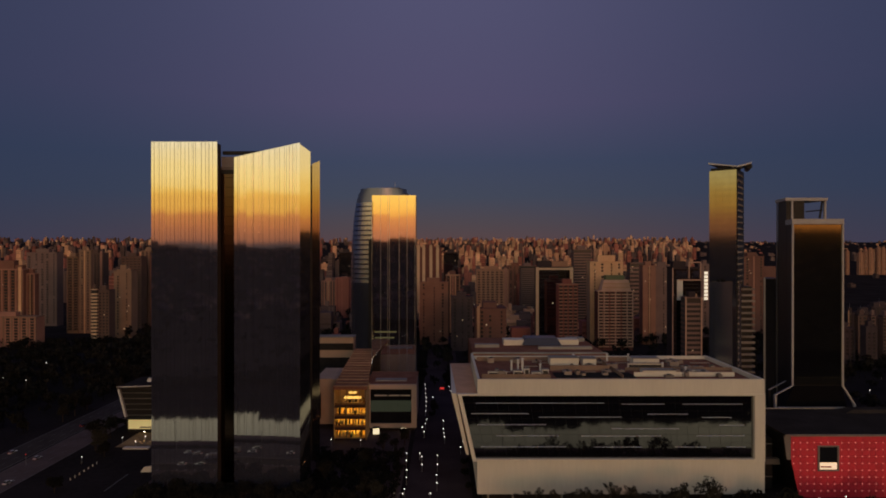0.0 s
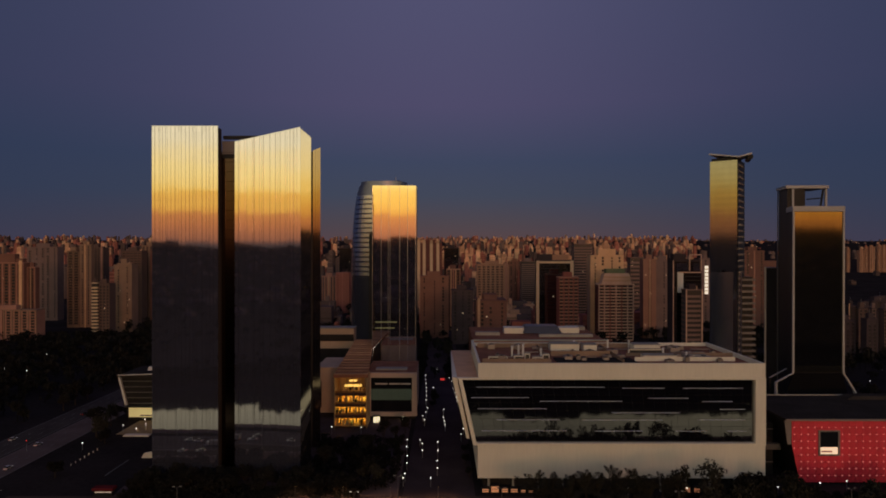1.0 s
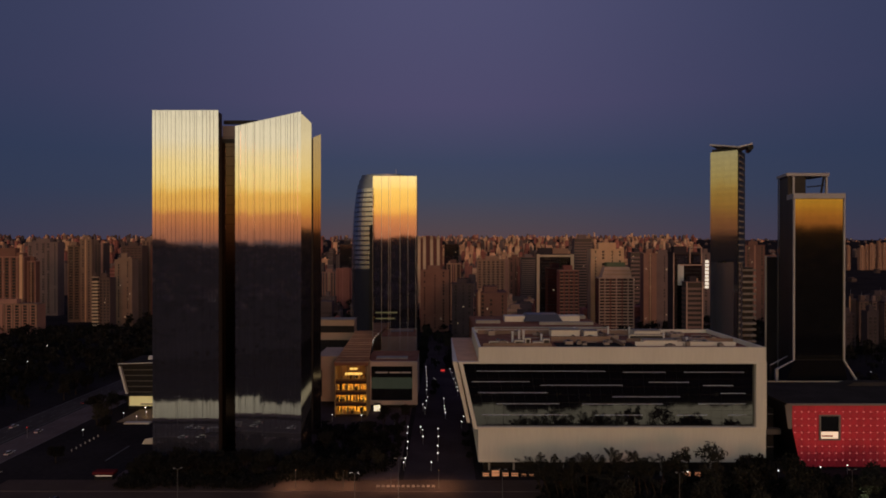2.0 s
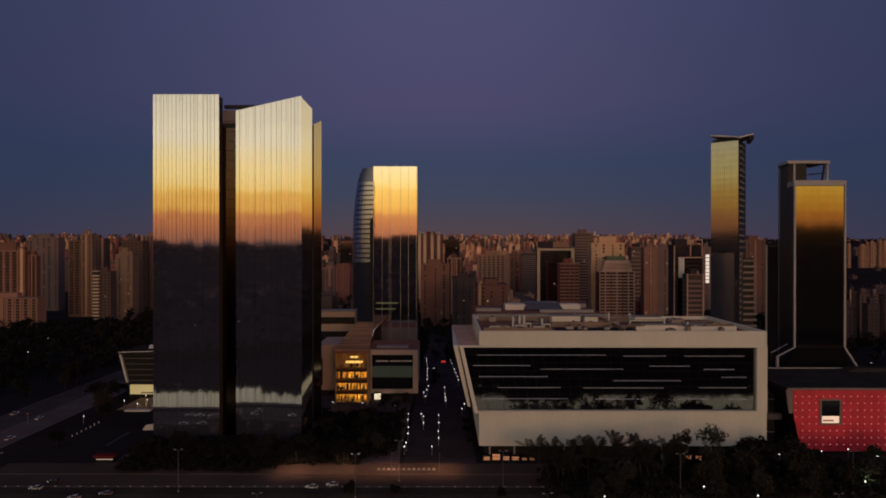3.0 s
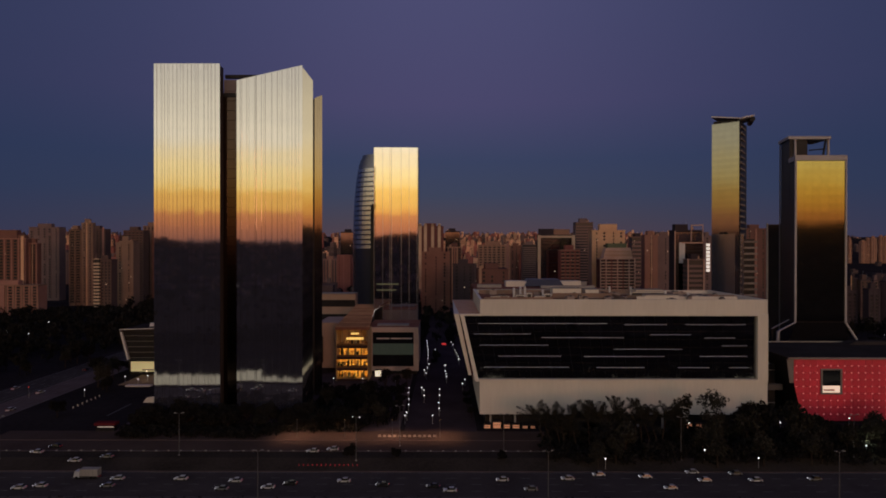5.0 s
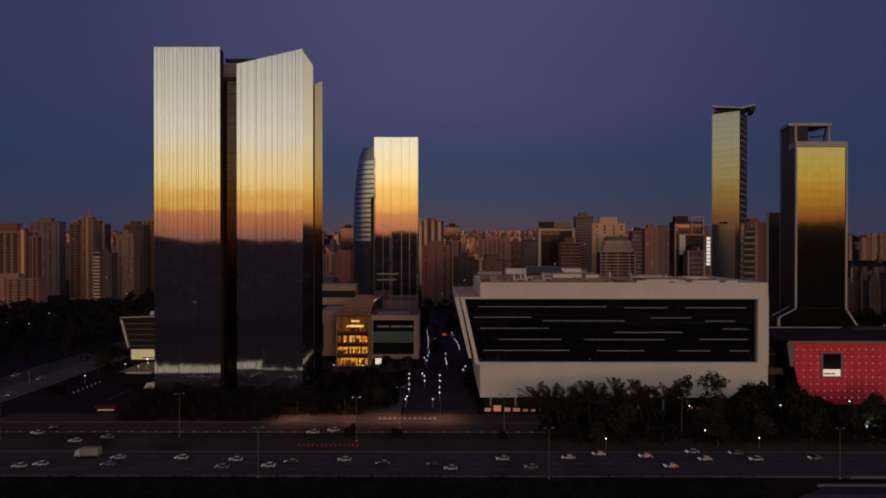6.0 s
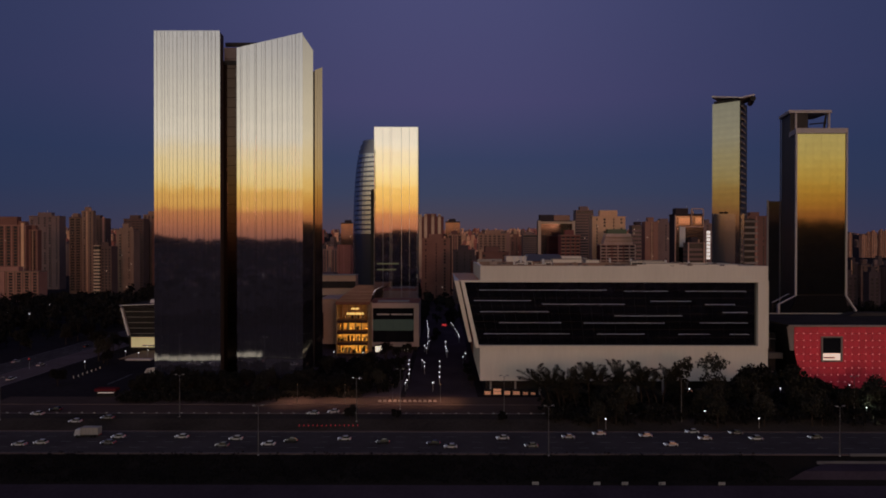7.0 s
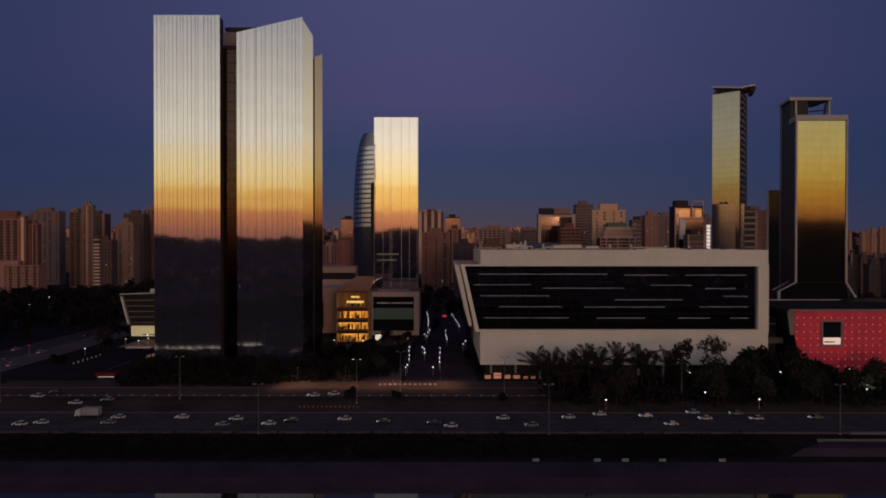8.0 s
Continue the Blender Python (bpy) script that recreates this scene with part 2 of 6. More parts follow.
def part(name, geo, mat, parent, label="", kind=""):
    ob = new(name, geo.mesh(name, mat) if isinstance(geo, Geo) else geo)
    ob.parent = parent
    return tagged(ob, label, kind=kind)


def solo(name, geo, mat, label, category="", group="", kind=""):
    """A top-level thing of one mesh."""
    ob = new(name, geo.mesh(name, mat))
    ob.location = geo.o
    return tagged(ob, label, category, group, kind)


def glazing(parent, a, b, z0, z1s, breaks, rows, mat, rng, gap=0.06, lay=0.004, tilt=0.09, name="glass_panel", depth=0.12, out=0.06, pitch=0.02):
    """Glass panels, each an object of its own, on the face from plan point a to b (outside on the right hand of a to b).
    breaks: the joints as fractions; z1s: top heights at both ends. parent stands at its origin o = parent's world place."""
    o = Vector(parent.parent.location if parent.parent else parent.location)
    a, b = Vector((*a, 0)), Vector((*b, 0))
    along = (b - a).normalized()
    length = (b - a).length
    outn = Vector((along.y, -along.x, 0))
    shared = {}
    for i in range(len(breaks) - 1):
        u0, u1 = breaks[i], breaks[i + 1]
        w = (u1 - u0) * length - gap
        um = (u0 + u1) / 2
        top = z1s[0] + (z1s[1] - z1s[0]) * um
        lean = 0.0
        for j in range(rows):
            if j % 2 == 0:                  # panels of one storey pair lean alike
                lean = rng.gauss(0, pitch)
            step = (min(z1s) - z0) / rows
            za, zb = z0 + j * step, z0 + (j + 1) * step
            ta = tb = zb
            if j == rows - 1:
                ta = z1s[0] + (z1s[1] - z1s[0]) * u0
                tb = z1s[0] + (z1s[1] - z1s[0]) * u1
            key = (round(w, 3), round(ta - za, 2), round(tb - za, 2))
            if key not in shared:
                g = Geo()
                h = (zb - za) / 2
                g.hull8([(-w / 2, 0, -h + lay), (w / 2, 0, -h + lay), (w / 2, depth, -h + lay), (-w / 2, depth, -h + lay)],
                        [(-w / 2, 0, ta - za - h - lay), (w / 2, 0, tb - za - h - lay), (w / 2, depth, tb - za - h - lay), (-w / 2, depth, ta - za - h - lay)])
                shared[key] = g.mesh(name, mat)
            ob = new(name, shared[key])
            ob.parent = parent
            c = a + along * (um * length) + outn * (out + depth) - o
            ob.matrix_basis = Matrix.Translation((c.x, c.y, (za + zb) / 2 - o.z)) @ Euler((radians(lean + rng.gauss(0, pitch * 0.3)), 0, math.atan2(along.y, along.x) + radians(rng.gauss(0, tilt)))).to_matrix().to_4x4()

# ---------------------------------------------------------------- ground, river, roads
def smooth(a, b, v):
    t = min(1.0, max(0.0, (v - a) / (b - a)))
    return t * t * (3 - 2 * t)


CHANNEL = ((40, 0.0), (48, 0.0), (53, -9.5), (142, -9.5), (145.2, -7.2), (161, -5.2), (175, -2.0), (196.3, -2.0), (204, 0.0))


def height(x, y):
    """Flat valley floor with the river's bed; hills far off on both sides."""
    h = 150 * smooth(900, 4700, y) + (max(74, min(188, 160 + 0.046 * x)) + 55 * smooth(1500, 2700, x)) * smooth(-900, -4300, y)
    h += 12 * smooth(1200, 2500, abs(y)) * noise.noise((x / 900, y / 900, 0.3)) + 22 * smooth(-1500, -3500, y) * noise.noise((x / 500, y / 700, 4.1))
    h += 165 * smooth(-2200, -3900, x) * smooth(0, -1300, y)
    if 40 < y < 204:                        # sunken expressway, sloping bank, path and river bed
        for (ya, za), (yb, zb) in zip(CHANNEL, CHANNEL[1:]):
            if ya <= y <= yb:
                h += za + (zb - za) * (y - ya) / (yb - ya)
    return h


ys = [-6000, -5200, -4700, -4300, -4000, -3600, -3200, -2800, -2400, -2000, -1600, -1300, -1000, -700, -400, -200, -60, 20, 40, 48, 53, 70, 90, 142, 145.2, 150, 156, 161, 165, 170, 175, 185, 196.3, 200, 204, 215, 240,
      300, 360, 420, 500, 600, 700, 800, 950, 1100, 1300, 1500, 1750, 2000, 2300, 2600, 3000, 3400, 3800, 4200, 4600, 5000, 5600]
xs = [-6000 + 250 * i for i in range(49)]
g = Geo()
g.v = [(x, y, height(x, y)) for y in ys for x in xs]
n = len(xs)
g.f = [(j * n + i, j * n + i + 1, (j + 1) * n + i + 1, (j + 1) * n + i) for j in range(len(ys) - 1) for i in range(n - 1)]
ground = solo("ground", g, SOIL, "dark earth and city ground running to far hills", "ground", kind="structure")
solo("water", Geo().poly((-3000, 47, -7.2), (3000, 47, -7.2), (3000, 145.4, -7.2), (-3000, 145.4, -7.2)), WATER, "still dark river water between low banks", "river", kind="structure")


def strip(name, x0, x1, y0, y1, z, mat, label, category, thick=0.25):
    return solo(name, Geo((0, 0, 0)).box(x0, x1, y0, y1, z - thick, z), mat, label, category, kind="structure")


VERGE = material("worn_verge_grass", (0.047, 0.038, 0.030), 0.95, vary=0.6, scale=0.05, fine=1.0, bump=0.06)
TANROAD = material("dusty_tan_asphalt", (0.080, 0.056, 0.045), 0.85, vary=0.35, scale=0.06, fine=1.5)
PATHG = material("dark_path_asphalt", (0.056, 0.040, 0.046), 0.9, vary=0.5, scale=0.06, fine=1.0)
for nm, ya, yb, mat, lab in (("bank_path", 145.6, 152.8, REDPATH, "dark red riverside path on the sloping bank"), ("service_path", 153.0, 160.8, PATHG, "grey service path above the riverside path")):
    solo(nm, Geo().hull8([(-900, ya, height(0, ya) - .3), (900, ya, height(0, ya) - .3), (900, yb, height(0, yb) - .3), (-900, yb, height(0, yb) - .3)],
                         [(-900, ya, height(0, ya) + .12), (900, ya, height(0, ya) + .12), (900, yb, height(0, yb) + .12), (-900, yb, height(0, yb) + .12)]), mat, lab, "path", kind="structure")
gb = Geo()
for k in range(7):
    ya, yb = 160.9 + k * 2, 162.9 + k * 2
    gb.poly((-900, ya, height(0, ya) + 0.1), (900, ya, height(0, ya) + 0.1), (900, yb, height(0, yb) + 0.1), (-900, yb, height(0, yb) + 0.1))
solo("bank_slope", gb, GRASS, "dark overgrown river bank", "bank", kind="structure")
solo("slip_road", Geo().hull8([(93, 163.2, -4.8), (900, 163.2, -4.8), (900, 171, -4.8), (105, 171, -4.8)], [(99, 165.4, -2.9), (900, 165.4, -2.9), (900, 170.6, -2.7), (108, 170.6, -2.7)]), PATHG, "slip road rising from the river bank", "road", kind="structure")
strip("expressway", -900, 900, 175.5, 196, -1.74, ASPHALT, "wide asphalt expressway beside the river", "road")
solo("verge_middle", Geo().hull8([(-900, 196.6, -2.1), (900, 196.6, -2.1), (900, 204, -0.3), (-900, 204, -0.3)], [(-900, 196.6, -1.7), (900, 196.6, -1.7), (900, 204, 0.12), (-900, 204, 0.12)]).box(-900, 900, 204, 210, -0.15, 0.12), VERGE, "dry grass verge between the carriageways", "verge", kind="structure")
strip("local_road", -900, 900, 210.5, 222, 0.06, TANROAD, "worn dusty service road", "road")
strip("pavement_front", -170, 900, 222.4, 233, 0.18, TANROAD, "paved footway before the towers", "pavement")
strip("avenue", -221.5, -205, 234, 900, 0.06, ASPHALT, "avenue running away from the river", "road")
strip("avenue_inner", -204, -186.5, 234, 900, 0.07, ASPHALT2, "second carriageway of the avenue", "road")
STREETM = material("dark_street_asphalt", (0.060, 0.044, 0.046), 0.85, vary=0.45, scale=0.06, fine=1.2)
solo("street", Geo().hull8([(-16, 233.5, -0.2), (12.4, 233.5, -0.2), (12, 700, -0.2), (-14, 700, -0.2)], [(-16, 233.5, 0.05), (12.4, 233.5, 0.05), (12, 700, 0.05), (-14, 700, 0.05)]), STREETM, "side street between the mall and the towers", "road", kind="structure")
strip("plaza", -130, -18, 233.5, 400, 0.10, PAVING, "dark paved plaza round the tower", "pavement")
for i, yy in enumerate((180.6, 185.7, 190.8)):
    gl = Geo()
    for k in range(-70, 70):
        gl.box(k * 8, k * 8 + 3.2, yy - 0.08, yy + 0.08, -1.74, -1.725)
    solo("lane_marking", gl, PAINTL, "broken white lane line on asphalt", "road marking", kind="stuff")
for yy, z in ((176.1, -1.74), (195.3, -1.74), (211.0, 0.06)):
    solo("edge_line", Geo().box(-800, 800, yy - 0.1, yy + 0.1, z, z + 0.015), PAINTL, "solid white edge line", "road marking", kind="structure")
for xx in (-215.6, -210.4, -198.2, -192.4):
    gl = Geo()
    for k in range(60):
        gl.box(xx - .1, xx + .1, 238 + k * 9, 242 + k * 9, 0.07, 0.085)
    solo("lane_marking", gl, PAINTL, "broken white lane line on the avenue", "road marking", kind="stuff")
for xx in (-221.0, -205.6, -203.4, -187.0):
    solo("edge_line", Geo().box(xx - 0.15, xx + 0.15, 236, 880, 0.07, 0.085), PAINTL, "solid white edge line", "road marking", kind="structure")
for yy, zz in ((175.25, -2.0), (196.25, -2.0), (210.2, 0), (222.2, 0)):
    solo("kerb", Geo().box(-850, 850, yy - 0.15, yy + 0.15, zz, zz + (0.2 if zz == 0 else 0.4)), ASPHALT2, "dirty concrete kerb", "kerb", kind="structure")

# ---------------------------------------------------------------- the tall mirrored tower
rng = random.Random(5)
TA = (-90, 265, 0)
tower = thing("office_tower", *TA, "tall office tower of mirrored glass slabs", "tower")
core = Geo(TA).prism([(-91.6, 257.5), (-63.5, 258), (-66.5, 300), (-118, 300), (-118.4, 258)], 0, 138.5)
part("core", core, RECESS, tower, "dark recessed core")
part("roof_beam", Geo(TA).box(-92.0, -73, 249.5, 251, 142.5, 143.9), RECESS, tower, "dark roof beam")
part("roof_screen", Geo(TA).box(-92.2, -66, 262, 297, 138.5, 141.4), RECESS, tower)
# recess floors and glass, the slot's shade put into near-black colours
RECEDGE = material("shaded_floor_edge", (0.008, 0.007, 0.007), 0.9, vary=0.3)
DARKC = material("grey_crown_panel", (0.22, 0.19, 0.18), 0.7, vary=0.2)
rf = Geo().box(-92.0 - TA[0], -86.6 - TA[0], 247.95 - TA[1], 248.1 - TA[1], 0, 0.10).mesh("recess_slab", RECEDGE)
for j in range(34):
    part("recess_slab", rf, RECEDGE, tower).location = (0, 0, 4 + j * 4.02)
part("recess_glass", Geo(TA).box(-92.0, -86.55, 248.1, 248.3, 1, 134.2), material("shaded_bronze_glass", (0.052, 0.036, 0.028), 0.12, 1.0, vary=0.2), tower)
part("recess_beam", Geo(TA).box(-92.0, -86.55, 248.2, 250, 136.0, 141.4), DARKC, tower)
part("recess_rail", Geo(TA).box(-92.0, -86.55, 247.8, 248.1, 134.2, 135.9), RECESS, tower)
part("side_cladding", Geo(TA).box(-92.14, -92.04, 244.4, 247.8, 1, 146), material("bronze_cladding", (0.05, 0.032, 0.024), 0.6, 0.2, vary=0.3, streak=0.1), tower, "bronze side cladding")
left = part("left_block", Geo(TA).box(-119.0, -92.15, 244.3, 247.9, 0, 146.2).box(-118.4, -99.5, 247.9, 257.4, 0, 145.8), JOINT, tower)
LB = [0, 2.8, 5.6, 11.0, 13.8, 16.6, 20.4, 23.8, 27.0]
glazing(left, (-119.1, 244.1), (-92.1, 244.1), 0.4, (144.4, 144.4), [v / 27 for v in LB], 36, GLASS, rng, pitch=0.035)
pg = Geo(TA)
for v0, v1 in zip(LB, LB[1:]):
    pg.box(-119.1 + v0 + 0.05, -119.1 + v1 - 0.05, 243.9, 244.05, 144.4, 146.9)
part("parapet_glass", pg, GLASS, tower, kind="stuff")
MULL = material("fine_mullion_metal", (0.40, 0.37, 0.33), 0.05, 1.0, vary=0.2, streak=0.01, veil=0.034)
mr = random.Random(44)
for k in range(15):                         # fine upright mullions, unevenly set
    x = -118.6 + 26.0 * (k + mr.uniform(0.1, 0.9)) / 15
    hw = mr.choice((0.05, 0.07, 0.10))
    part("mullion", Geo(TA).box(x - hw, x + hw, 243.84, 243.88, 0.5, 146.8), MULL, tower)
R0, R1 = (-86.5, 247.6), (-58.9, 246.2)
right = part("right_block", Geo(TA).prism([(-86.4, 248.0), (-59.6, 246.7), (-61.4, 266), (-86.4, 266)], 0, [140.4, 145.8, 145.8, 140.4]), JOINT, tower)
RB = [0, 1.6, 5.2, 8.0, 11.4, 15.0, 18.2, 22.0, 25.2, 27.6]
glazing(right, R0, R1, 0.4, (141.1, 146.9), [v / 27.6 for v in RB], 33, GLASS, rng, pitch=0.035)
for k in range(14):
    u = (k + mr.uniform(0.1, 0.9)) / 14
    x, y, hw = R0[0] + 27.6 * u, R0[1] - 1.4 * u, mr.choice((0.05, 0.07, 0.10))
    part("mullion", Geo(TA).box(x - hw, x + hw, y - 0.26, y - 0.21, 0.5, 140.9 + 5.8 * u), MULL, tower)
for k in range(14):                         # folded side: narrow panes turned towards the river
    xa, ya = -59.8 - 0.01 * k, 248.3 + 1.42 * k
    glazing(right, (xa, ya), (xa + 0.68, ya + 0.29), 0.4, (146.5, 146.5), [0, 1], 11, GLASS_SIDE, rng, gap=0.02)
back = part("back_block", Geo(TA).prism([(-66, 289.4), (-60.2, 291.4), (-67.4, 322), (-75, 322)], 0, [142.6, 145.6, 144, 144]), RECESS, tower)
glazing(back, (-63.5, 290.0), (-60.0, 291.2), 0.4, (144.2, 146.0), [0, 0.35, 0.68, 1], 33, BRONZEG, rng)
part("aerial", Geo(TA).tube((-76, 264, 141), (-76, 264, 147.5), 0.15, 0.05, 5), STEEL, tower)

# ---------------------------------------------------------------- flat glass slab, and a rounded tower behind it
TB = (-35, 420, 0)
DIMF = material("dim_floor_light", (0.1, 0.1, 0.06), 0.6, vary=0.3, emit=(0.75, 0.72, 0.3), power=0.06)
tb = thing("office_tower", *TB, "glass tower with a flat mirrored front slab", "tower")
slab = part("slab_body", Geo(TB).box(-47.8, -18.4, 403.4, 416, 0, 138.6), JOINT, tb)
glazing(slab, (-47.9, 402.6), (-18.3, 403.2), 1.0, (139, 139), [0, 0.2, 0.4, 0.62, 0.8, 1], 33, GLASS_B, rng, tilt=0.06, pitch=0.03)
for u in (0.0, 0.2, 0.36, 0.4, 0.62, 0.8, 0.98):
    x = -47.9 + u * 29.6
    part("fin", Geo(TB).box(x - 0.08, x + 0.08, 402.2 + 0.6 * u, 402.5 + 0.6 * u, 1, 139), ALU, tb)


part("lit_floor", Geo(TB).box(-46, -31.5, 402.15, 402.4, 46.5, 47.4), DIMF, tb, "dimly lit floor")
part("lit_floor", Geo(TB).box(-46, -33, 402.15, 402.4, 42.6, 43.4), DIMF, tb, "dimly lit floor")
TR = (-57, 590, 0)
SILVER = material("silver_band_metal", (0.43, 0.48, 0.58), 0.22, 0.97, vary=0.1, veil=0.04)
BANDG = material("slate_glass_and_shaded_band", (0.05, 0.06, 0.10), 0.16, 1.0, vary=0.15, veil=0.05)
CROWNM = material("satin_crown_metal", (0.26, 0.29, 0.36), 0.42, 0.9, vary=0.12)
tr_ = thing("office_tower", *TR, "rounded office tower with silver floor bands", "tower")


def egg(z, zt=160.5):
    """Plan scale of the rounded body at a height: full below, drawn in at the shoulder."""
    t = z / zt
    return 1.0 if t < 0.3 else max(0.0, 1 - ((t - 0.3) / 0.705) ** 3.0) ** 0.5


K = 44
# below 66 m the floor bands turn slate: dark reflection put into the colour
for j in range(35):
    z0 = j * 4.6
    for nm, za, zb, grow, mat in (("glass_band", z0, z0 + 1.3, 0.0, CROWNM if z0 > 146 else BANDG), ("floor_band", z0 + 1.3, z0 + 4.6, 0.2, CROWNM if z0 > 146 else SILVER if z0 > 66 else BANDG)):
        s = egg((za + zb) / 2)
        ax, ay = 32.0 * (0.62 + 0.38 * s), 26.0 * (0.62 + 0.38 * s)
        ring, top = ([(-58.5 + (ax + e) * math.cos(2 * math.pi * i / K), 590 + (ay + e) * math.sin(2 * math.pi * i / K)) for i in range(K)] for e in (grow, grow))
        part(nm, Geo(TR).prism(ring, za, zb, top), mat, tr_)
part("lift_core", Geo(TR).box(-69.8, -50, 561, 566, 0, 110).box(-68.6, -50, 561.2, 566, 110, 112), RECESS, tr_, "dark lift core")
part("roof_room", Geo(TR).box(-52, -42, 585, 592, 159.9, 162.5), RECESS, tr_)
part("roof_mast", Geo(TR).tube((-47, 588, 162), (-47, 588, 168), 0.2, 0.1, 5), STEEL, tr_)

# ---------------------------------------------------------------- slender tower with a butterfly roof
TC = (198, 418, 0)
BALC = material("stained_balcony_concrete", (0.24, 0.205, 0.18), 0.85, vary=0.35, obj=0.2)
tc_ = thing("office_tower", *TC, "slender glass tower with balconies and a butterfly roof", "tower")
CA, CB, CC, CD = (183.4, 411.6), (196.8, 400.6), (212.6, 420.0), (199.8, 431.0)
body = part("body", Geo(TC).prism([CA, CB, (209.4, 416.0), CD], 0, 156.2), JOINT, tc_)
glazing(body, CA, CB, 1, (156.2, 156.2), [0, 0.25, 0.5, 0.75, 1], 38, GLASS_GREY, rng, tilt=0.03, gap=0.03)
part("balcony_face", Geo(TC).prism([(197.0, 400.8), (197.4, 400.4), (209.8, 419.4), (207.4, 421.0)], 0, 155), RECESS, tc_)
for j in range(38):
    part("balcony", Geo(TC).prism([(197.2, 400.5), (198.4, 400.5), (211.0, 418.8), (209.5, 420.6)], 4 + j * 4.0, 5.2 + j * 4.0), BALC, tc_)
rfz = Geo(TC)
rfz.hull8([(182.6, 411.2, 161.0), (197.0, 399.4, 157.7), (206, 424, 157.7), (199, 432, 161.0)], [(182.6, 411.2, 162.0), (197.0, 399.4, 158.5), (206, 424, 158.5), (199, 432, 162.0)])
rfz.hull8([(197.0, 399.4, 157.7), (208.5, 404.0, 160.6), (214.5, 420.0, 160.6), (206, 424, 157.7)], [(197.0, 399.4, 158.5), (208.5, 404.0, 161.6), (214.5, 420.0, 161.6), (206, 424, 158.5)])
part("butterfly_roof", rfz, WHITE2, tc_, "pale folded roof")
part("roof_room", Geo(TC).prism([(184.6, 412.0), (196.6, 402.2), (207.4, 416.4), (199, 429)], 156.3, 158.2), RECESS, tc_)
part("roof_drum", Geo(TC).tube((207.5, 404.6, 158.8), (213.5, 420, 158.8), 1.8, 1.8, 14), RECESS, tc_)
TW = (200, 402, 0)
wing = thing("office_block", *TW, "lower glazed office block with open side balconies", "building")
wb = part("body", Geo(TW).prism([(179.2, 402.4), (200.7, 402.4), (200.7, 411), (187, 411)], 0, 80.5), JOINT, wing)
glazing(wb, (179.0, 402.2), (200.8, 402.2), 1, (80.8, 80.8), [0, 0.2, 0.4, 0.6, 0.8, 1], 20, GLASS_WING, rng, tilt=0.03, gap=0.03)
part("side_recess", Geo(TW).box(201.0, 208.7, 404, 411, 0, 77.5), RECESS, wing)
for j in range(19):
    part("balcony", Geo(TW).box(201.1, 210.2, 402.3, 411, 3 + j * 4, 4.3 + j * 4), BALC, wing)
pl = Geo(TW)
for k in range(7):
    pl.ball((186 + k * 1.6 + rng.uniform(-.5, .5), 404 + rng.uniform(0, 2), 81.2), rng.uniform(0.8, 1.5), 7, 4)
part("roof_planting", pl, LEAF, wing)

# ---------------------------------------------------------------- dark tower with a pale frame and flared legs
TD = (188, 311, 0)
FRAME = material("grey_frame_cladding", (0.40, 0.37, 0.35), 0.6, vary=0.15, scale=0.1, fine=1.5, streak=0.12)
NIGHTG = material("night_dark_glass", (0.004, 0.004, 0.006), 0.5, 0.0, vary=0.3, spec=0.05)
td = thing("office_tower", *TD, "dark glass tower with a pale frame and flared feet", "tower")
fb = part("front_body", Geo(TD).prism([(175.3, 299.5), (199.6, 299.5), (199.6, 310), (178.2, 310)], 12, 115.3), RECESS, td)
glazing(fb, (175.4, 299.2), (199.5, 299.2), 35, (115.2, 115.2), [0, 0.17, 0.33, 0.5, 0.67, 0.83, 1], 19, GLASS_GREEN, rng, tilt=0.03, gap=0.03)
part("lower_glass", Geo(TD).hull8([(166, 299.2, 12), (205, 299.2, 12), (205, 299.6, 12), (166, 299.6, 12)], [(175.4, 298.9, 34.6), (199.5, 298.9, 34.6), (199.5, 299.3, 34.6), (175.4, 299.3, 34.6)]), NIGHTG, td)
part("frame_top", Geo(TD).prism([(174.4, 298.5), (200.4, 298.5), (200.4, 310.2), (177.7, 310.2)], 115.4, 118.0), FRAME, td, "pale frame beam")
for xa, xb, xl, zl in ((174.5, 175.3, 165.4, 30.2), (199.6, 200.4, 204.9, 25.4)):
    part("frame_post", Geo(TD).box(xa, xb, 298.6, 299.4, 34.6, 115.3), FRAME, td, "pale frame post")
    part("flared_leg", Geo(TD).hull8([(xl, 297.6, zl), (xl + 0.9, 297.6, zl), (xl + 0.9, 298.8, zl), (xl, 298.8, zl)], [(xa, 298.6, 34.6), (xb, 298.6, 34.6), (xb, 299.4, 34.6), (xa, 299.4, 34.6)]), FRAME, td, "pale flared leg")
    part("leg_foot", Geo(TD).box(xl, xl + 0.9, 297.6, 298.8, 12, zl), FRAME, td)
part("podium_edge", Geo(TD).box(165.4, 207.5, 296.9, 298.9, 23.5, 24.0), FRAME, td, "thin pale podium edge")
part("rear_leg", Geo(TD).hull8([(168.9, 309.6, 30.0), (169.8, 309.6, 30.0), (169.8, 310.3, 30.0), (168.9, 310.3, 30.0)], [(177.6, 309.6, 34.6), (178.4, 309.6, 34.6), (178.4, 310.3, 34.6), (177.6, 310.3, 34.6)]), FRAME, td, "pale flared rear leg")
part("rear_foot", Geo(TD).box(168.9, 169.8, 309.6, 310.3, 12, 30.0), RECESS, td)
rear = part("rear_body", Geo(TD).prism([(178.4, 310.4), (187, 310.4), (187, 325), (182.2, 325)], 12, 127.9), RECESS, td)
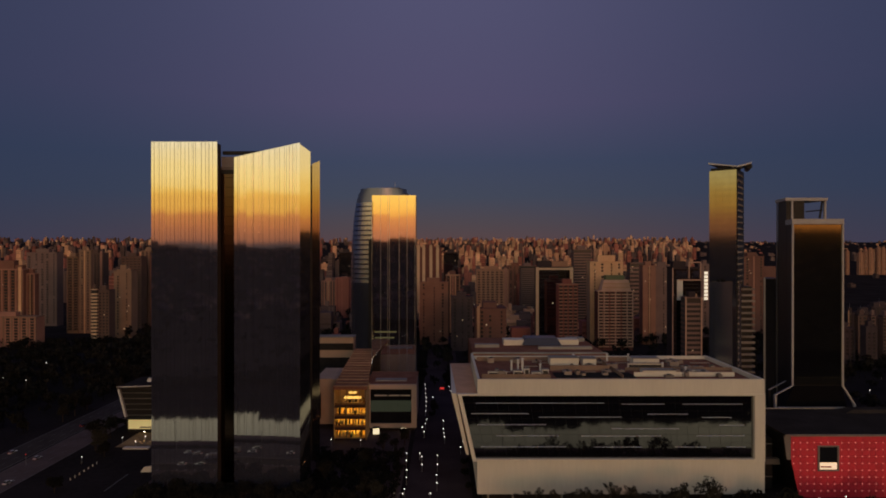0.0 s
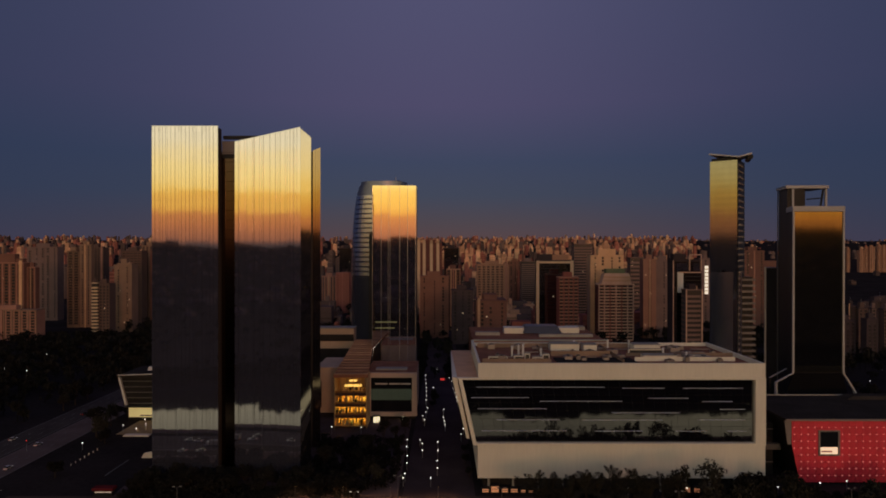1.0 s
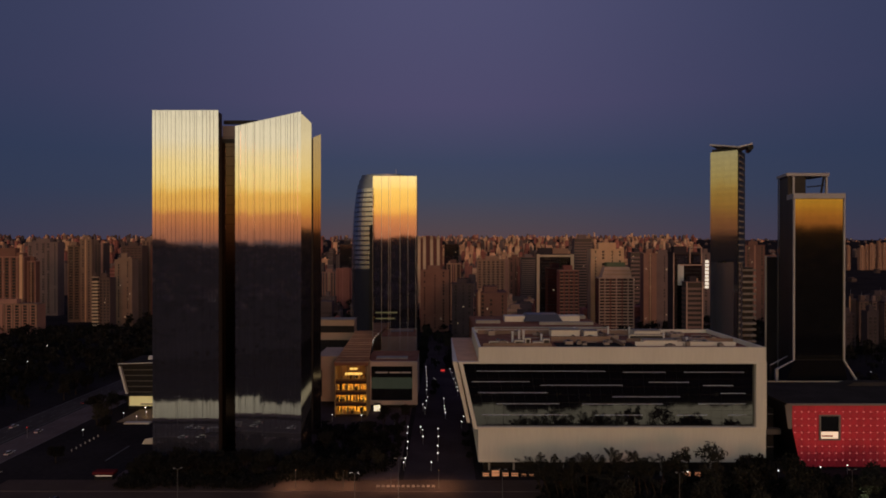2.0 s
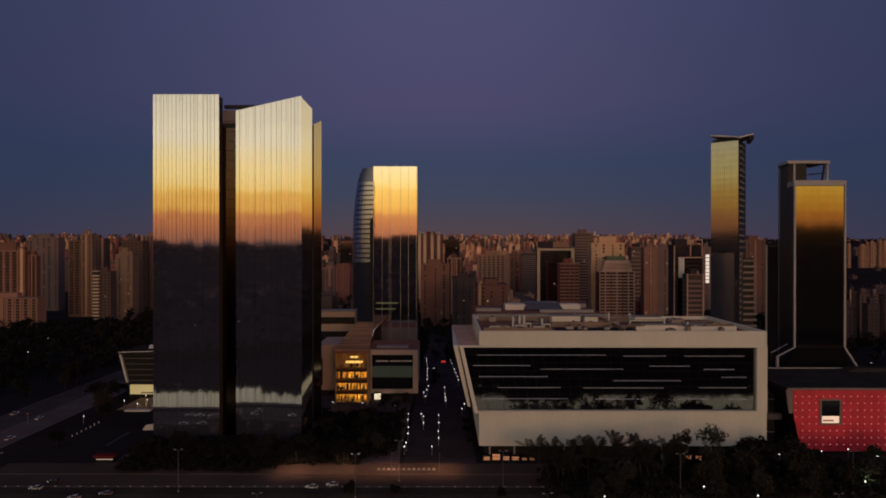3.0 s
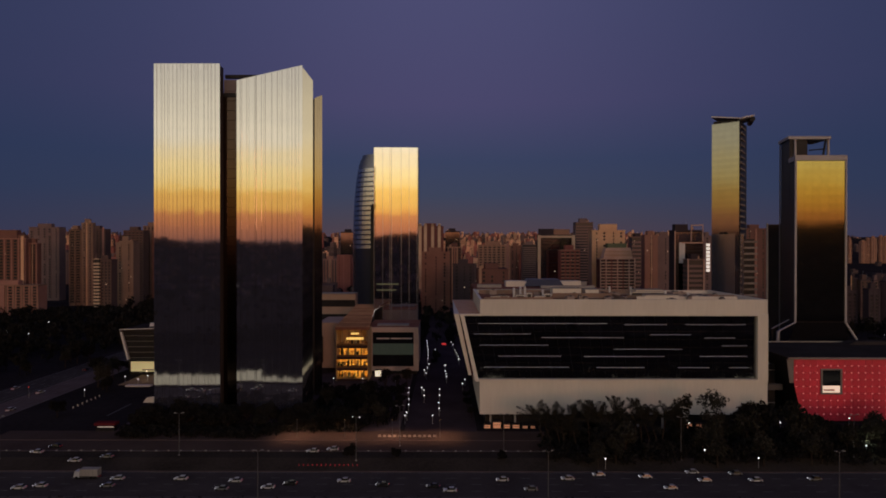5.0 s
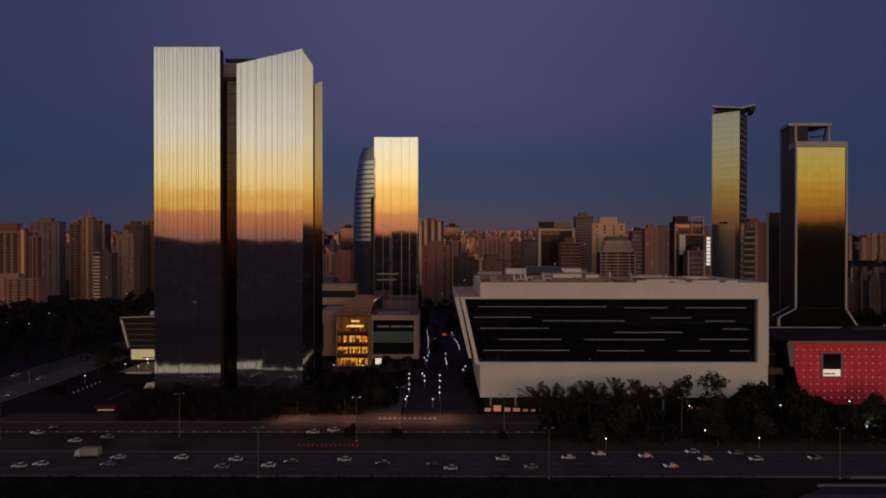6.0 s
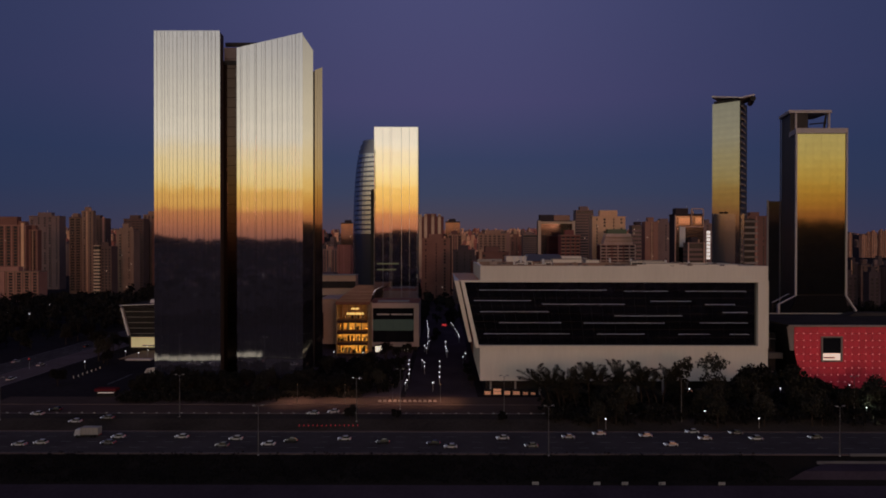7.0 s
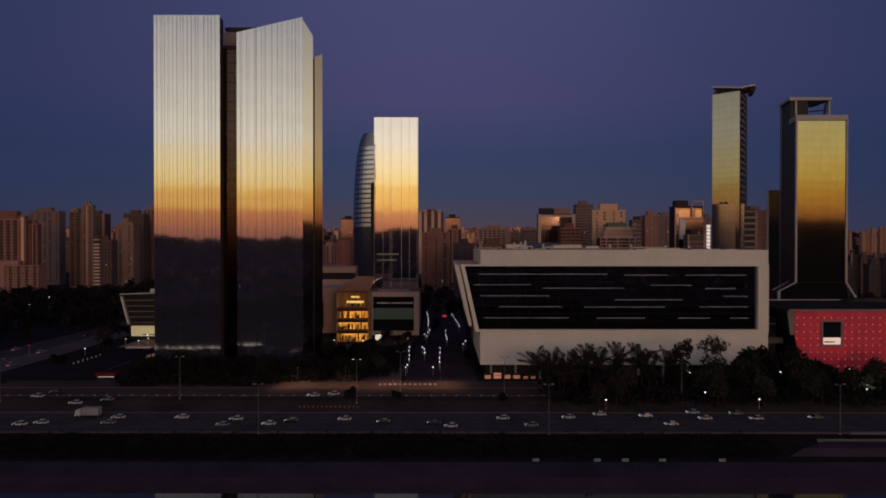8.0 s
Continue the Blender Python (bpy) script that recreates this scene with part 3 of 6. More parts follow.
part("edge_strip", Geo(TD).box(181.5, 182.0, 325, 325.4, 12, 128.4), ALU, td, "thin metal corner strip")
part("roof_slab", Geo(TD).prism([(177.3, 309.6), (199.4, 309.6), (199.4, 326), (181.2, 326)], 128.0, 129.5), FRAME, td, "pale roof slab")
part("roof_post", Geo(TD).box(180.6, 181.5, 309.7, 310.3, 118.1, 127.9), FRAME, td)
part("roof_post", Geo(TD).box(198.2, 199.1, 310.4, 311.4, 118.1, 127.9), FRAME, td)
part("roof_core", Geo(TD).box(187.1, 188.6, 312, 324, 118.1, 127.9), RECESS, td)
part("roof_rail", Geo(TD).tube((188.8, 311, 122.4), (197.5, 311, 123.2), 0.35, 0.35, 6), RECESS, td)
part("roof_brace", Geo(TD).tube((196.0, 311, 119), (197.4, 311, 127.8), 0.5, 0.5, 6), RECESS, td)
part("podium", Geo(TD).prism([(168, 297.5), (236, 302), (236, 330), (184, 330)], 0, 12), RECESS, td)
TE = (193, 352, 0)
te = thing("office_block", *TE, "narrow dark glass block with a pale corner edge", "building")
eb = part("body", Geo(TE).prism([(189.2, 352.3), (200, 352.3), (200, 366), (196.8, 366)], 0, 85.5), RECESS, te)
glazing(eb, (189.9, 352.1), (200, 352.1), 2, (85, 85), [0, 0.5, 1], 21, GLASS_DARK, rng)
part("corner_edge", Geo(TE).box(188.9, 189.8, 351.6, 352.2, 0, 86), CONCRETE, te)

# ---------------------------------------------------------------- shopping mall with the long dark window
MA = (70, 262, 0)
mall = thing("shopping_mall", *MA, "cream shopping mall with a long dark glass front", "mall")
FY = 236.6                                  # front plane
# base below the window, on an undercroft block coloured dark for shade
part("base_wall", Geo(MA).hull8([(13.6, 236.9, 5.8), (127.6, 236.9, 5.8), (127.6, 292, 5.8), (13.6, 292, 5.8)], [(13.6, 236.9, 18.9), (127.6, 236.9, 18.9), (127.6, 292, 18.9), (13.6, 292, 18.9)]), WHITE, mall, "cream base wall")
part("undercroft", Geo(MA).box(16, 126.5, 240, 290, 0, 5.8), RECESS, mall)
for i in range(12):
    part("column", Geo(MA).tube((18 + i * 9.8, 238.4, 0), (18 + i * 9.8, 238.4, 5.8), 0.45, 0.45, 10), CONCRETE, mall)
body = part("body", Geo(MA).hull8([(13.4, 238.4, 19.0), (127.6, 238.4, 19.0), (127.6, 296, 19.0), (13.4, 300, 19.0)], [(8.5, 238.4, 45.2), (127.6, 238.4, 45.2), (127.6, 296, 45.2), (5.0, 300, 45.2)]), WHITE, mall)
# frame round the window
fr = [("frame_top", [(5.9, FY, 44.9), (127.7, FY, 44.9), (127.7, 238.3, 44.9), (5.9, 238.3, 44.9)], [(5.5, FY, 45.6), (127.7, FY, 45.6), (127.7, 238.3, 45.6), (5.5, 238.3, 45.6)]),
      ("frame_bottom", [(11.9, FY, 18.9), (127.7, FY, 18.9), (127.7, 238.3, 18.9), (11.9, 238.3, 18.9)], [(11.6, FY, 19.7), (127.7, FY, 19.7), (127.7, 238.3, 19.7), (11.6, 238.3, 19.7)]),
      ("frame_left", [(11.6, FY, 19.7), (13.1, FY, 19.7), (13.1, 238.3, 19.7), (11.6, 238.3, 19.7)], [(5.9, FY, 44.9), (7.4, FY, 44.9), (7.4, 238.3, 44.9), (5.9, 238.3, 44.9)]),
      ("frame_right", [(123.6, FY, 19.7), (127.7, FY, 19.7), (127.7, 238.3, 19.7), (123.6, 238.3, 19.7)], [(123.6, FY, 44.9), (127.7, FY, 44.9), (127.7, 238.3, 44.9), (123.6, 238.3, 44.9)])]
for nm, lo, hi in fr:
    part(nm, Geo(MA).hull8(lo, hi), WHITE, mall, "cream window surround")
# tan raised in the base colour to imitate afterglow on the terrace
ROOFT = material("afterglow_tan_paving", (0.66, 0.40, 0.25), 0.85, vary=0.2)
# outer slanted fin along the west side
part("side_fin", Geo(MA).hull8([(9.2, 238.5, 21), (10.4, 238.5, 21), (10.4, 300, 21), (9.2, 300, 21)], [(3.4, 238.5, 45.4), (5.4, 238.5, 45.4), (5.0, 300, 45.4), (3.6, 300, 45.4)]), WHITE, mall)
part("terrace", Geo(MA).hull8([(5.5, 238.4, 45.25), (13.6, 238.4, 45.25), (13.6, 300, 45.25), (3.8, 300, 45.25)], [(5.5, 238.4, 45.6), (13.6, 238.4, 45.6), (13.6, 300, 45.6), (3.8, 300, 45.6)]), ROOFT, mall, "terrace strip with afterglow in its tan")
# window: panes in rows and columns, left edge slanting
win = part("window", Geo(MA).hull8([(12.7, 238.2, 19.7), (123.7, 238.2, 19.7), (123.7, 238.35, 19.7), (12.7, 238.35, 19.7)], [(7.2, 238.2, 44.9), (123.7, 238.2, 44.9), (123.7, 238.35, 44.9), (7.2, 238.35, 44.9)]), JOINT, mall)
rng = random.Random(9)
NC, NR = 26, 8
for j in range(NR):
    za, zb = 19.8 + j * 25.0 / NR, 19.8 + (j + 1) * 25.0 / NR
    xl = lambda z: 12.9 - (z - 19.7) / 25.2 * 5.5
    for i in range(NC):
        u0, u1 = i / NC, (i + 1) / NC
        xa0, xa1 = xl(za) + (123.5 - xl(za)) * u0 + 0.04, xl(za) + (123.5 - xl(za)) * u1 - 0.04
        xb0, xb1 = xl(zb) + (123.5 - xl(zb)) * u0 + 0.04, xl(zb) + (123.5 - xl(zb)) * u1 - 0.04
        d = rng.gauss(0, 0.003)
        e = rng.gauss(0, 0.003)
        part("pane", Geo(MA).hull8([(xa0, 238.0 + d, za + 0.03), (xa1, 238.0 + d + e, za + 0.03), (xa1, 238.12, za + 0.03), (xa0, 238.12, za + 0.03)],
                                   [(xb0, 238.0, zb - 0.03), (xb1, 238.0 + e, zb - 0.03), (xb1, 238.12, zb - 0.03), (xb0, 238.12, zb - 0.03)]), GLASS_BLACK, win)
SILL = material("cool_metal_sill", (0.66, 0.72, 0.86), 0.6, vary=0.15)
# long light sills across the glass
for x0, x1, z in ((14, 65, 42.0), (72, 89, 41.6), (96.3, 120.2, 41.6), (12, 35, 37.8), (39.2, 72, 36.4), (82.4, 98.5, 37.6), (104, 116, 36.3), (14.5, 42, 33.4),
                  (68, 95, 31.8), (111, 121, 33.2), (22, 47, 29.0), (56, 88, 28.9), (102, 121, 29.0), (16, 50, 24.6), (61, 80, 24.5), (93.4, 105.8, 24.5), (113.8, 121.4, 24.5)):
    part("sill", Geo(MA).box(x0 - 0.9, x1 - 0.9, 237.8, 237.98, z - 0.36, z - 0.25), SILL, win, "pale metal sill")
# roof block and plant
part("upper_wall", Geo(MA).box(13.7, 127.7, 237.2, 238.2, 45.65, 51.35), WHITE, mall, "cream parapet wall")
part("side_wall", Geo(MA).box(13.7, 14.7, 238.2, 296, 45.65, 51.35), WHITE, mall)
part("east_wall", Geo(MA).box(126.7, 127.7, 238.2, 290, 45.65, 51.35), WHITE, mall)
part("back_wall", Geo(MA).box(14.7, 126.7, 289, 290, 45.3, 51.2), WHITE, mall)
part("roof", Geo(MA).box(14.8, 126.6, 238.3, 288.9, 45.3, 49.7), ROOFING, mall, "stained roof with afterglow in its brown")
rng = random.Random(21)
ROOFW = material("stained_roof_wall", (0.27, 0.185, 0.135), 0.85, vary=0.3)
for x0, x1, y0, y1, h in ((16, 44, 246, 246.4, 1.8), (44, 44.4, 246, 285, 1.4), (16, 90, 284, 284.4, 2.0), (74, 74.4, 246, 285, 1.6), (80, 127, 262, 262.4, 1.4), (80, 122, 250, 250.4, 1.8), (100, 100.4, 250, 284, 1.2), (47, 73, 262, 263, 2.2)):
    part("roof_wall", Geo(MA).box(x0, x1, y0, y1, 49.7, 49.7 + h), WHITE if y0 == 250 and y1 < 251 else ROOFW, mall)
for x0, x1, y0, y1, h in ((82, 97, 264.4, 266, 2.6), (29.5, 33, 249.5, 252, 2.4), (34, 36.2, 250, 252.4, 3.2), (37.2, 41, 249, 251.5, 1.9), (41.6, 44.4, 250.5, 253, 2.8), (104, 112, 254, 256, 1.8), (19, 27, 252, 253, 1.6)):
    bx = thing("roof_housing", (x0 + x1) / 2, y0, 49.7, "cream equipment housing on the mall roof", "roof unit", "mall roof plant")
    o = bx.location
    part("casing", Geo(o).box(x0, x1, y0, y1, 49.7, 49.7 + h), WHITE, bx)
    part("lid", Geo(o).box(x0 - .1, x1 + .1, y0 - .1, y1 + .1, 49.7 + h, 49.85 + h), CONCRETE, bx)
    part("grille", Geo(o).box(x0 + .3, x1 - .3, y0 - .08, y0 - .01, 50.1, 49.3 + h), JOINT, bx)
for k in range(9):                          # pipe runs on low stands
    x0, y0 = 22 + k * 11.5, (256, 268, 276)[k % 3]
    pr = thing("pipe_run", x0, y0, 49.7, "pale pipe run on low stands", "pipe", "mall roof plant")
    part("pipe", Geo().tube((0, 0, .7), (9, 0, .7), .22, .22, 7), PLANT, pr)
    for dx in (.6, 4.5, 8.4):
        part("stand", Geo().box(dx - .12, dx + .12, -.25, .25, 0, .5), JOINT, pr)
part("roof_well", Geo(MA).box(47, 80, 247, 257, 49.7, 50.0), ROOF_DARK, mall, "dark sunken roof strip")
for i in range(34):
    x, y = rng.uniform(18, 120), rng.choice((248, 252, 258, 266, 272, 279)) + rng.uniform(-1, 1)
    w, d, h = rng.uniform(1.5, 5.5), rng.uniform(1.2, 3), rng.uniform(1.0, 2.4)
    ahu = thing("air_handling_unit", x, y, 49.7, "pale metal air-conditioning unit on the roof", "roof unit", "mall roof plant")
    part("casing", Geo().box(-w / 2, w / 2, -d / 2, d / 2, 0.2, h), PLANT, ahu)
    part("skid", Geo().box(-w / 2 + .1, w / 2 - .1, -d / 2 + .1, d / 2 - .1, 0, 0.2), JOINT, ahu)
    part("fan_cowl", Geo().tube((0, 0, h), (0, 0, h + 0.35), d * 0.35, d * 0.35, 10), JOINT, ahu)
for x, y, h in ((30, 262, 4.2), (33, 263, 4.6), (34.5, 260, 5.0), (42, 258, 3.6), (62, 284, 3), (78, 284, 3.4), (88, 284, 3.2), (97, 264, 3), (104, 256, 2.6), (36, 270, 3.8)):
    fl = thing("exhaust_flue", x, y, 49.7, "pale metal exhaust flue on the mall roof", "flue", "mall roof plant")
    part("pipe", Geo().tube((0, 0, 0), (0, 0, h), 0.45, 0.45, 8), WHITE2, fl)
    part("cap", Geo().tube((0, 0, h), (0, 0, h + 0.4), 0.7, 0.25, 8), WHITE2, fl)
for x0, x1, y0, y1, h in ((49, 62, 273, 279, 3.4), (64, 70, 273, 279, 3.0), (88, 100, 276, 282, 2.6), (84, 98, 251, 255, 2.2)):
    ph = thing("roof_room", (x0 + x1) / 2, y0, 49.7, "pale plant room on the mall roof", "plant room", "mall roof plant")
    o = ph.location
    part("wall", Geo(o).box(x0, x1, y0, y1, 49.7, 49.7 + h), WHITE, ph)
    part("lid", Geo(o).box(x0 - .2, x1 + .2, y0 - .2, y1 + .2, 49.7 + h, 49.95 + h), CONCRETE, ph)
# rear part of the mall
MR_ = (66, 325, 0)
rear = thing("mall_annex", *MR_, "rear mall building with a blue-grey skylight", "building")
part("body", Geo(MR_).box(15, 82, 300.5, 352, 0, 50.2), ROOFING, rear)
part("parapet", Geo(MR_).box(14.8, 82.2, 300.2, 301.4, 50.2, 51.0), CONCRETE, rear)
part("roof", Geo(MR_).box(15.5, 81.5, 301.5, 351.5, 50.2, 50.5), ROOFING, rear)
for x0, x1, y0, y1, h in ((33, 44, 325, 333, 3.0), (62, 74, 326, 333, 3.0), (70, 80, 338, 344, 2.0), (17, 30, 318, 322, 1.6), (50, 78, 312, 315, 1.4)):
    part("roof_room", Geo(MR_).box(x0, x1, y0, y1, 50.5, 50.5 + h), WHITE if h > 2.5 else CONCRETE, rear)
part("skylight", Geo(MR_).hull8([(43, 322, 51), (64, 322, 51), (64, 338, 51), (43, 338, 51)], [(45, 325, 54.5), (62, 325, 54.5), (62, 335, 54.5), (45, 335, 54.5)]), STEEL_BLUE, rear, "blue-grey skylight")
# lit shops at the foot of the mall
SHOPG = material("shop_glow", (0.8, 0.5, 0.3), 0.5, vary=0.3, scale=0.8, emit=(1.0, 0.34, 0.13), power=0.22)
for i, (kx, hw, zt) in enumerate(((16.6, 1.2, 1.7), (20.4, 1.5, 2.7), (24.3, 1.2, 1.8), (28.0, 1.3, 1.7), (31.6, 0.9, 1.3), (34.6, 0.8, 1.2), (96.5, 1.0, 2.2), (100.4, 1.1, 2.0))):
    ks = thing("shop_front", kx, 236.4, 0, "small warmly lit shop front under the mall", "shop", "shops under the mall")
    o = ks.location
    part("frame", Geo(o).box(kx - hw - .3, kx + hw + .3, 236.45, 238, 0, zt + .5), RECESS, ks)
    part("lit_window", Geo(o).box(kx - hw, kx + hw, 236.25, 236.44, 0.45, zt), SHOPG, ks, "warm lit window")
    part("transom", Geo(o).box(kx - hw, kx + hw, 236.15, 236.24, zt * .62, zt * .62 + .12), RECESS, ks)

# ---------------------------------------------------------------- red perforated building
RA = (170, 262, 0)
red = thing("red_theatre", *RA, "red perforated metal building with one square window", "building")
part("body", Geo(RA).hull8([(148.4, 246.5, 0), (236, 246.5, 0), (236, 283, 0), (148.4, 283, 0)], [(141.8, 246.5, 26.2), (236, 246.5, 26.2), (236, 283, 26.2), (141.8, 283, 26.2)]), RECESS, red)
rng = random.Random(3)
PW = 2.83
rows_n = 9
for j in range(rows_n):
    za, zb = 0.8 + j * PW, 0.8 + (j + 1) * PW
    lim = lambda z: 143.1 + max(0.0, 16.4 - z) * 0.215
    k0 = int((lim(zb) - 141.3) // PW)
    for k in range(k0, 19):
        xa, xb = 141.3 + k * PW, 141.3 + (k + 1) * PW
        if xa < 161.0 and xb > 155.6 and 12.2 < (za + zb) / 2 < 21.9:
            continue
        la, lb = max(xa, lim(za)), max(xa, lim(zb))
        if xb - lb < 0.2:
            continue
        la = min(la, xb - 0.1)
        pn = part("cladding_panel", Geo(RA).hull8([(la + .04, 245.6, za + .04), (xb - .04, 245.6, za + .04), (xb - .04, 245.75, za + .04), (la + .04, 245.75, za + .04)],
                                                  [(lb + .04, 245.6, zb - .04), (xb - .04, 245.6, zb - .04), (xb - .04, 245.75, zb - .04), (lb + .04, 245.75, zb - .04)]), REDP, red)
part("cladding_rest", Geo(RA).box(141.3 + 19 * PW, 236, 245.6, 245.75, 0.8, 26.1), REDP, red)
DOT = material("small_red_light", (0.9, 0.3, 0.3), 0.4, vary=0.0, emit=(1.0, 0.30, 0.28), power=0.36)
dot = Geo().box(-.2, .2, -.15, 0, -.2, .2).mesh("light_point", DOT)
for j in range(1, rows_n):
    for k in range(0, 19):
        x, z = 141.3 + k * PW, 0.8 + j * PW
        if x > lim(z) + .4 and not (154.1 < x < 162.8 and 11.8 < z < 22.4):
            part("light_point", dot, DOT, red).location = (x - RA[0], 245.6 - RA[1], z)
TAUPE_F = material("taupe_frame_metal", (0.20, 0.165, 0.15), 0.6, vary=0.2)
SIGNR = material("dull_red_lettering", (0.30, 0.05, 0.05), 0.6, vary=0.1)
part("edge_return", Geo(RA).hull8([(141.6, 245.7, 16.4), (143.05, 245.7, 16.4), (143.05, 246.4, 16.4), (141.6, 246.4, 16.4)], [(140.3, 245.7, 26.1), (143.05, 245.7, 26.1), (143.05, 246.4, 26.1), (140.3, 246.4, 26.1)]), TAUPE_F, red, "taupe unlit edge panel")
rw = part("window", Geo(RA).box(154.4, 162.4, 245.50, 245.58, 12.1, 21.9), GLASS_DARK, red)
for x0, x1, z0, z1 in ((154.0, 154.7, 11.8, 22.3), (162.1, 162.8, 11.8, 22.3), (154.7, 162.1, 21.7, 22.3), (154.7, 162.1, 11.8, 12.4)):
    part("window_frame", Geo(RA).box(x0, x1, 245.25, 245.59, z0, z1), TAUPE_F, rw, "grey window frame")
part("lit_blind", Geo(RA).box(154.9, 161.9, 245.42, 245.49, 12.5, 15.3), material("lit_interior_panel", (0.8, 0.7, 0.6), 0.6, vary=0.2, scale=0.6, emit=(1.0, 0.66, 0.42), power=0.75), rw, "bright lit panel")
for k in range(6):
    part("sign_bar", Geo(RA).box(155.3 + k * 0.75, 155.9 + k * 0.75, 245.36, 245.41, 13.2, 13.9), SIGNR, rw)
part("roof", Geo(RA).box(140.4, 237, 245.2, 284, 26.3, 27.0), ROOF_DARK, red, "dark flat roof")
part("roof_edge", Geo(RA).box(140.4, 237, 244.8, 245.15, 26.2, 27.0), TAUPE_F, red)
part("roof_edge", Geo(RA).box(140.4, 237, 284.05, 284.5, 26.3, 27.5), CONCRETE, red)
part("roof_room", Geo(RA).hull8([(186, 276, 27.05), (214, 276, 27.05), (214, 283, 27.05), (186, 283, 27.05)], [(190, 277, 28.5), (210, 277, 28.5), (210, 282, 28.5), (190, 282, 28.5)]), ROOF_DARK, red)
GA = (135, 250, 0)
BANDC = material("grey_bridge_concrete", (0.13, 0.12, 0.115), 0.85, vary=0.25)
gap = thing("link_bridge", *GA, "dark glazed link between mall and theatre", "building")
part("body", Geo(GA).box(129.8, 141.2, 256, 285, 0, 22), RECESS, gap)
part("floor_band", Geo(GA).box(128.2, 143.0, 253.5, 256, 11.6, 14.0), BANDC, gap, "grey concrete bridge deck")
for z in (5.5, 19.5):
    part("glass_rail", Geo(GA).box(129.8, 141.2, 255.6, 255.95, z, z + 0.3), TAUPE_F, gap)

# ---------------------------------------------------------------- podium with the lit atrium
PO = (-45, 350, 0)
TAUPE = material("taupe_plaster", (0.45, 0.335, 0.25), 0.8, vary=0.18, scale=0.08, fine=1.2)
pod = thing("retail_podium", *PO, "pale retail podium with a warmly lit glass atrium", "building")
part("west_wall", Geo(PO).box(-73.5, -60.6, 341, 375, 3.0, 28.2), TAUPE, pod, "taupe wall")
part("west_opening", Geo(PO).box(-73.4, -69.6, 340.8, 341, 6, 21), GLASS_DARK, pod)
part("west_canopy", Geo(PO).box(-73.6, -60.6, 340.6, 345, 28.2, 28.8), TAUPE, pod)
atrium = part("atrium", Geo(PO).box(-60.6, -43.2, 356, 356.5, 0, 27.6), WARMWALL, pod, "warm lit atrium")
part("atrium_side", Geo(PO).box(-60.6, -60.2, 340.4, 356, 0, 27.6), WARMWALL, atrium)
part("atrium_side", Geo(PO).box(-43.6, -43.2, 340.4, 356, 0, 27.6), WARMWALL, atrium)
rng = random.Random(14)
MAROON = material("dark_maroon_cladding", (0.045, 0.014, 0.010), 0.6, vary=0.3)
GLOW = material("atrium_ceiling_light", (0.8, 0.6, 0.3), 0.5, vary=0.0, emit=(1.0, 0.67, 0.11), power=9.0)
for j, z in enumerate((0.1, 6.1, 12.1, 18.1)):
    part("floor_slab", Geo(PO).box(-60.2, -43.6, 342, 356, z, z + 0.9), WARMWALL, atrium)
    part("slab_fascia", Geo(PO).box(-60.2, -43.6, 341.35, 341.6, z - .5, z + 1.0), MAROON, atrium, "dark maroon slab edge")
    if j:
        part("balustrade", Geo(PO).box(-60.2, -43.6, 341.7, 341.9, z, z + 1.9), material("amber_glass_rail", (0.25, 0.14, 0.05), 0.2, vary=0.2) if j == 1 else bpy.data.materials["amber_glass_rail"], atrium)
    for k in range(5 if j < 3 else 0):
        part("ceiling_light", Geo(PO).box(-60 + k * 3.1, -58.2 + k * 3.1, 350 + (k % 2) * 2.2, 352.5 + (k % 2) * 2.2, z + 5.4, z + 5.6), GLOW, atrium)
    for k in range(9):
        x = -60.3 + k * 1.7 + rng.uniform(-.3, .3)
        h = rng.uniform(1.4, 4.6)
        part("shop_display", Geo(PO).box(x, x + rng.uniform(0.4, 1.1), 343 + rng.uniform(0, 6), 349.5, z + 0.9, z + 0.9 + h), rng.choice((WARMWALL, RECESS, CONCRETE)), atrium)
part("hanging_lamp", Geo(PO).box(-55.5, -46.5, 344, 346, 21.8, 22.7), material("amber_lantern", (0.8, 0.5, 0.2), 0.5, vary=0.0, emit=(1.0, 0.58, 0.12), power=1.2), atrium, "bright amber lantern")
part("hanging_lamp", Geo(PO).box(-53, -49.0, 344, 346, 24.6, 25.3), bpy.data.materials["amber_lantern"], atrium, "bright amber lantern")
for k in range(6):
    part("mullion", Geo(PO).box(-60.5 + k * 3.4, -60.35 + k * 3.4, 340.2, 340.5, 0, 27.6), JOINT, atrium)
SLATW = material("brown_slat_wood", (0.38, 0.23, 0.14), 0.8, vary=0.3, obj=0.2)
atrium.location = (1.95, -20.4, 0)
# slatted roof climbing back from the atrium
part("roof_plate", Geo(PO).hull8([(-58.8, 319.2, 27.7), (-40.4, 319.2, 27.7), (-50.5, 436, 29.6), (-64.0, 436, 29.6)], [(-58.8, 319.2, 29.0), (-40.4, 319.2, 29.0), (-50.5, 436, 30.2), (-64.0, 436, 30.2)]), ROOFING, pod)
for k in range(15):
    y = 320.5 + k * 7.7
    u = (y - 319.2) / 116.8
    part("roof_slat", Geo(PO).box(-58.8 - 5.2 * u, -40.4 - 10.1 * u, y, y + 2.6, 29.0 + 1.2 * u, 29.6 + 1.2 * u), SLATW, pod)
for k in range(9):
    y = 352 + k * 9
    part("roof_lamp", Geo(PO).box(-42.9 - 7.3 * (y - 339.6) / 96.4, -42.5 - 7.3 * (y - 339.6) / 96.4, y, y + 0.5, 29.0, 29.4), LAMPW, pod, "small white lamp")
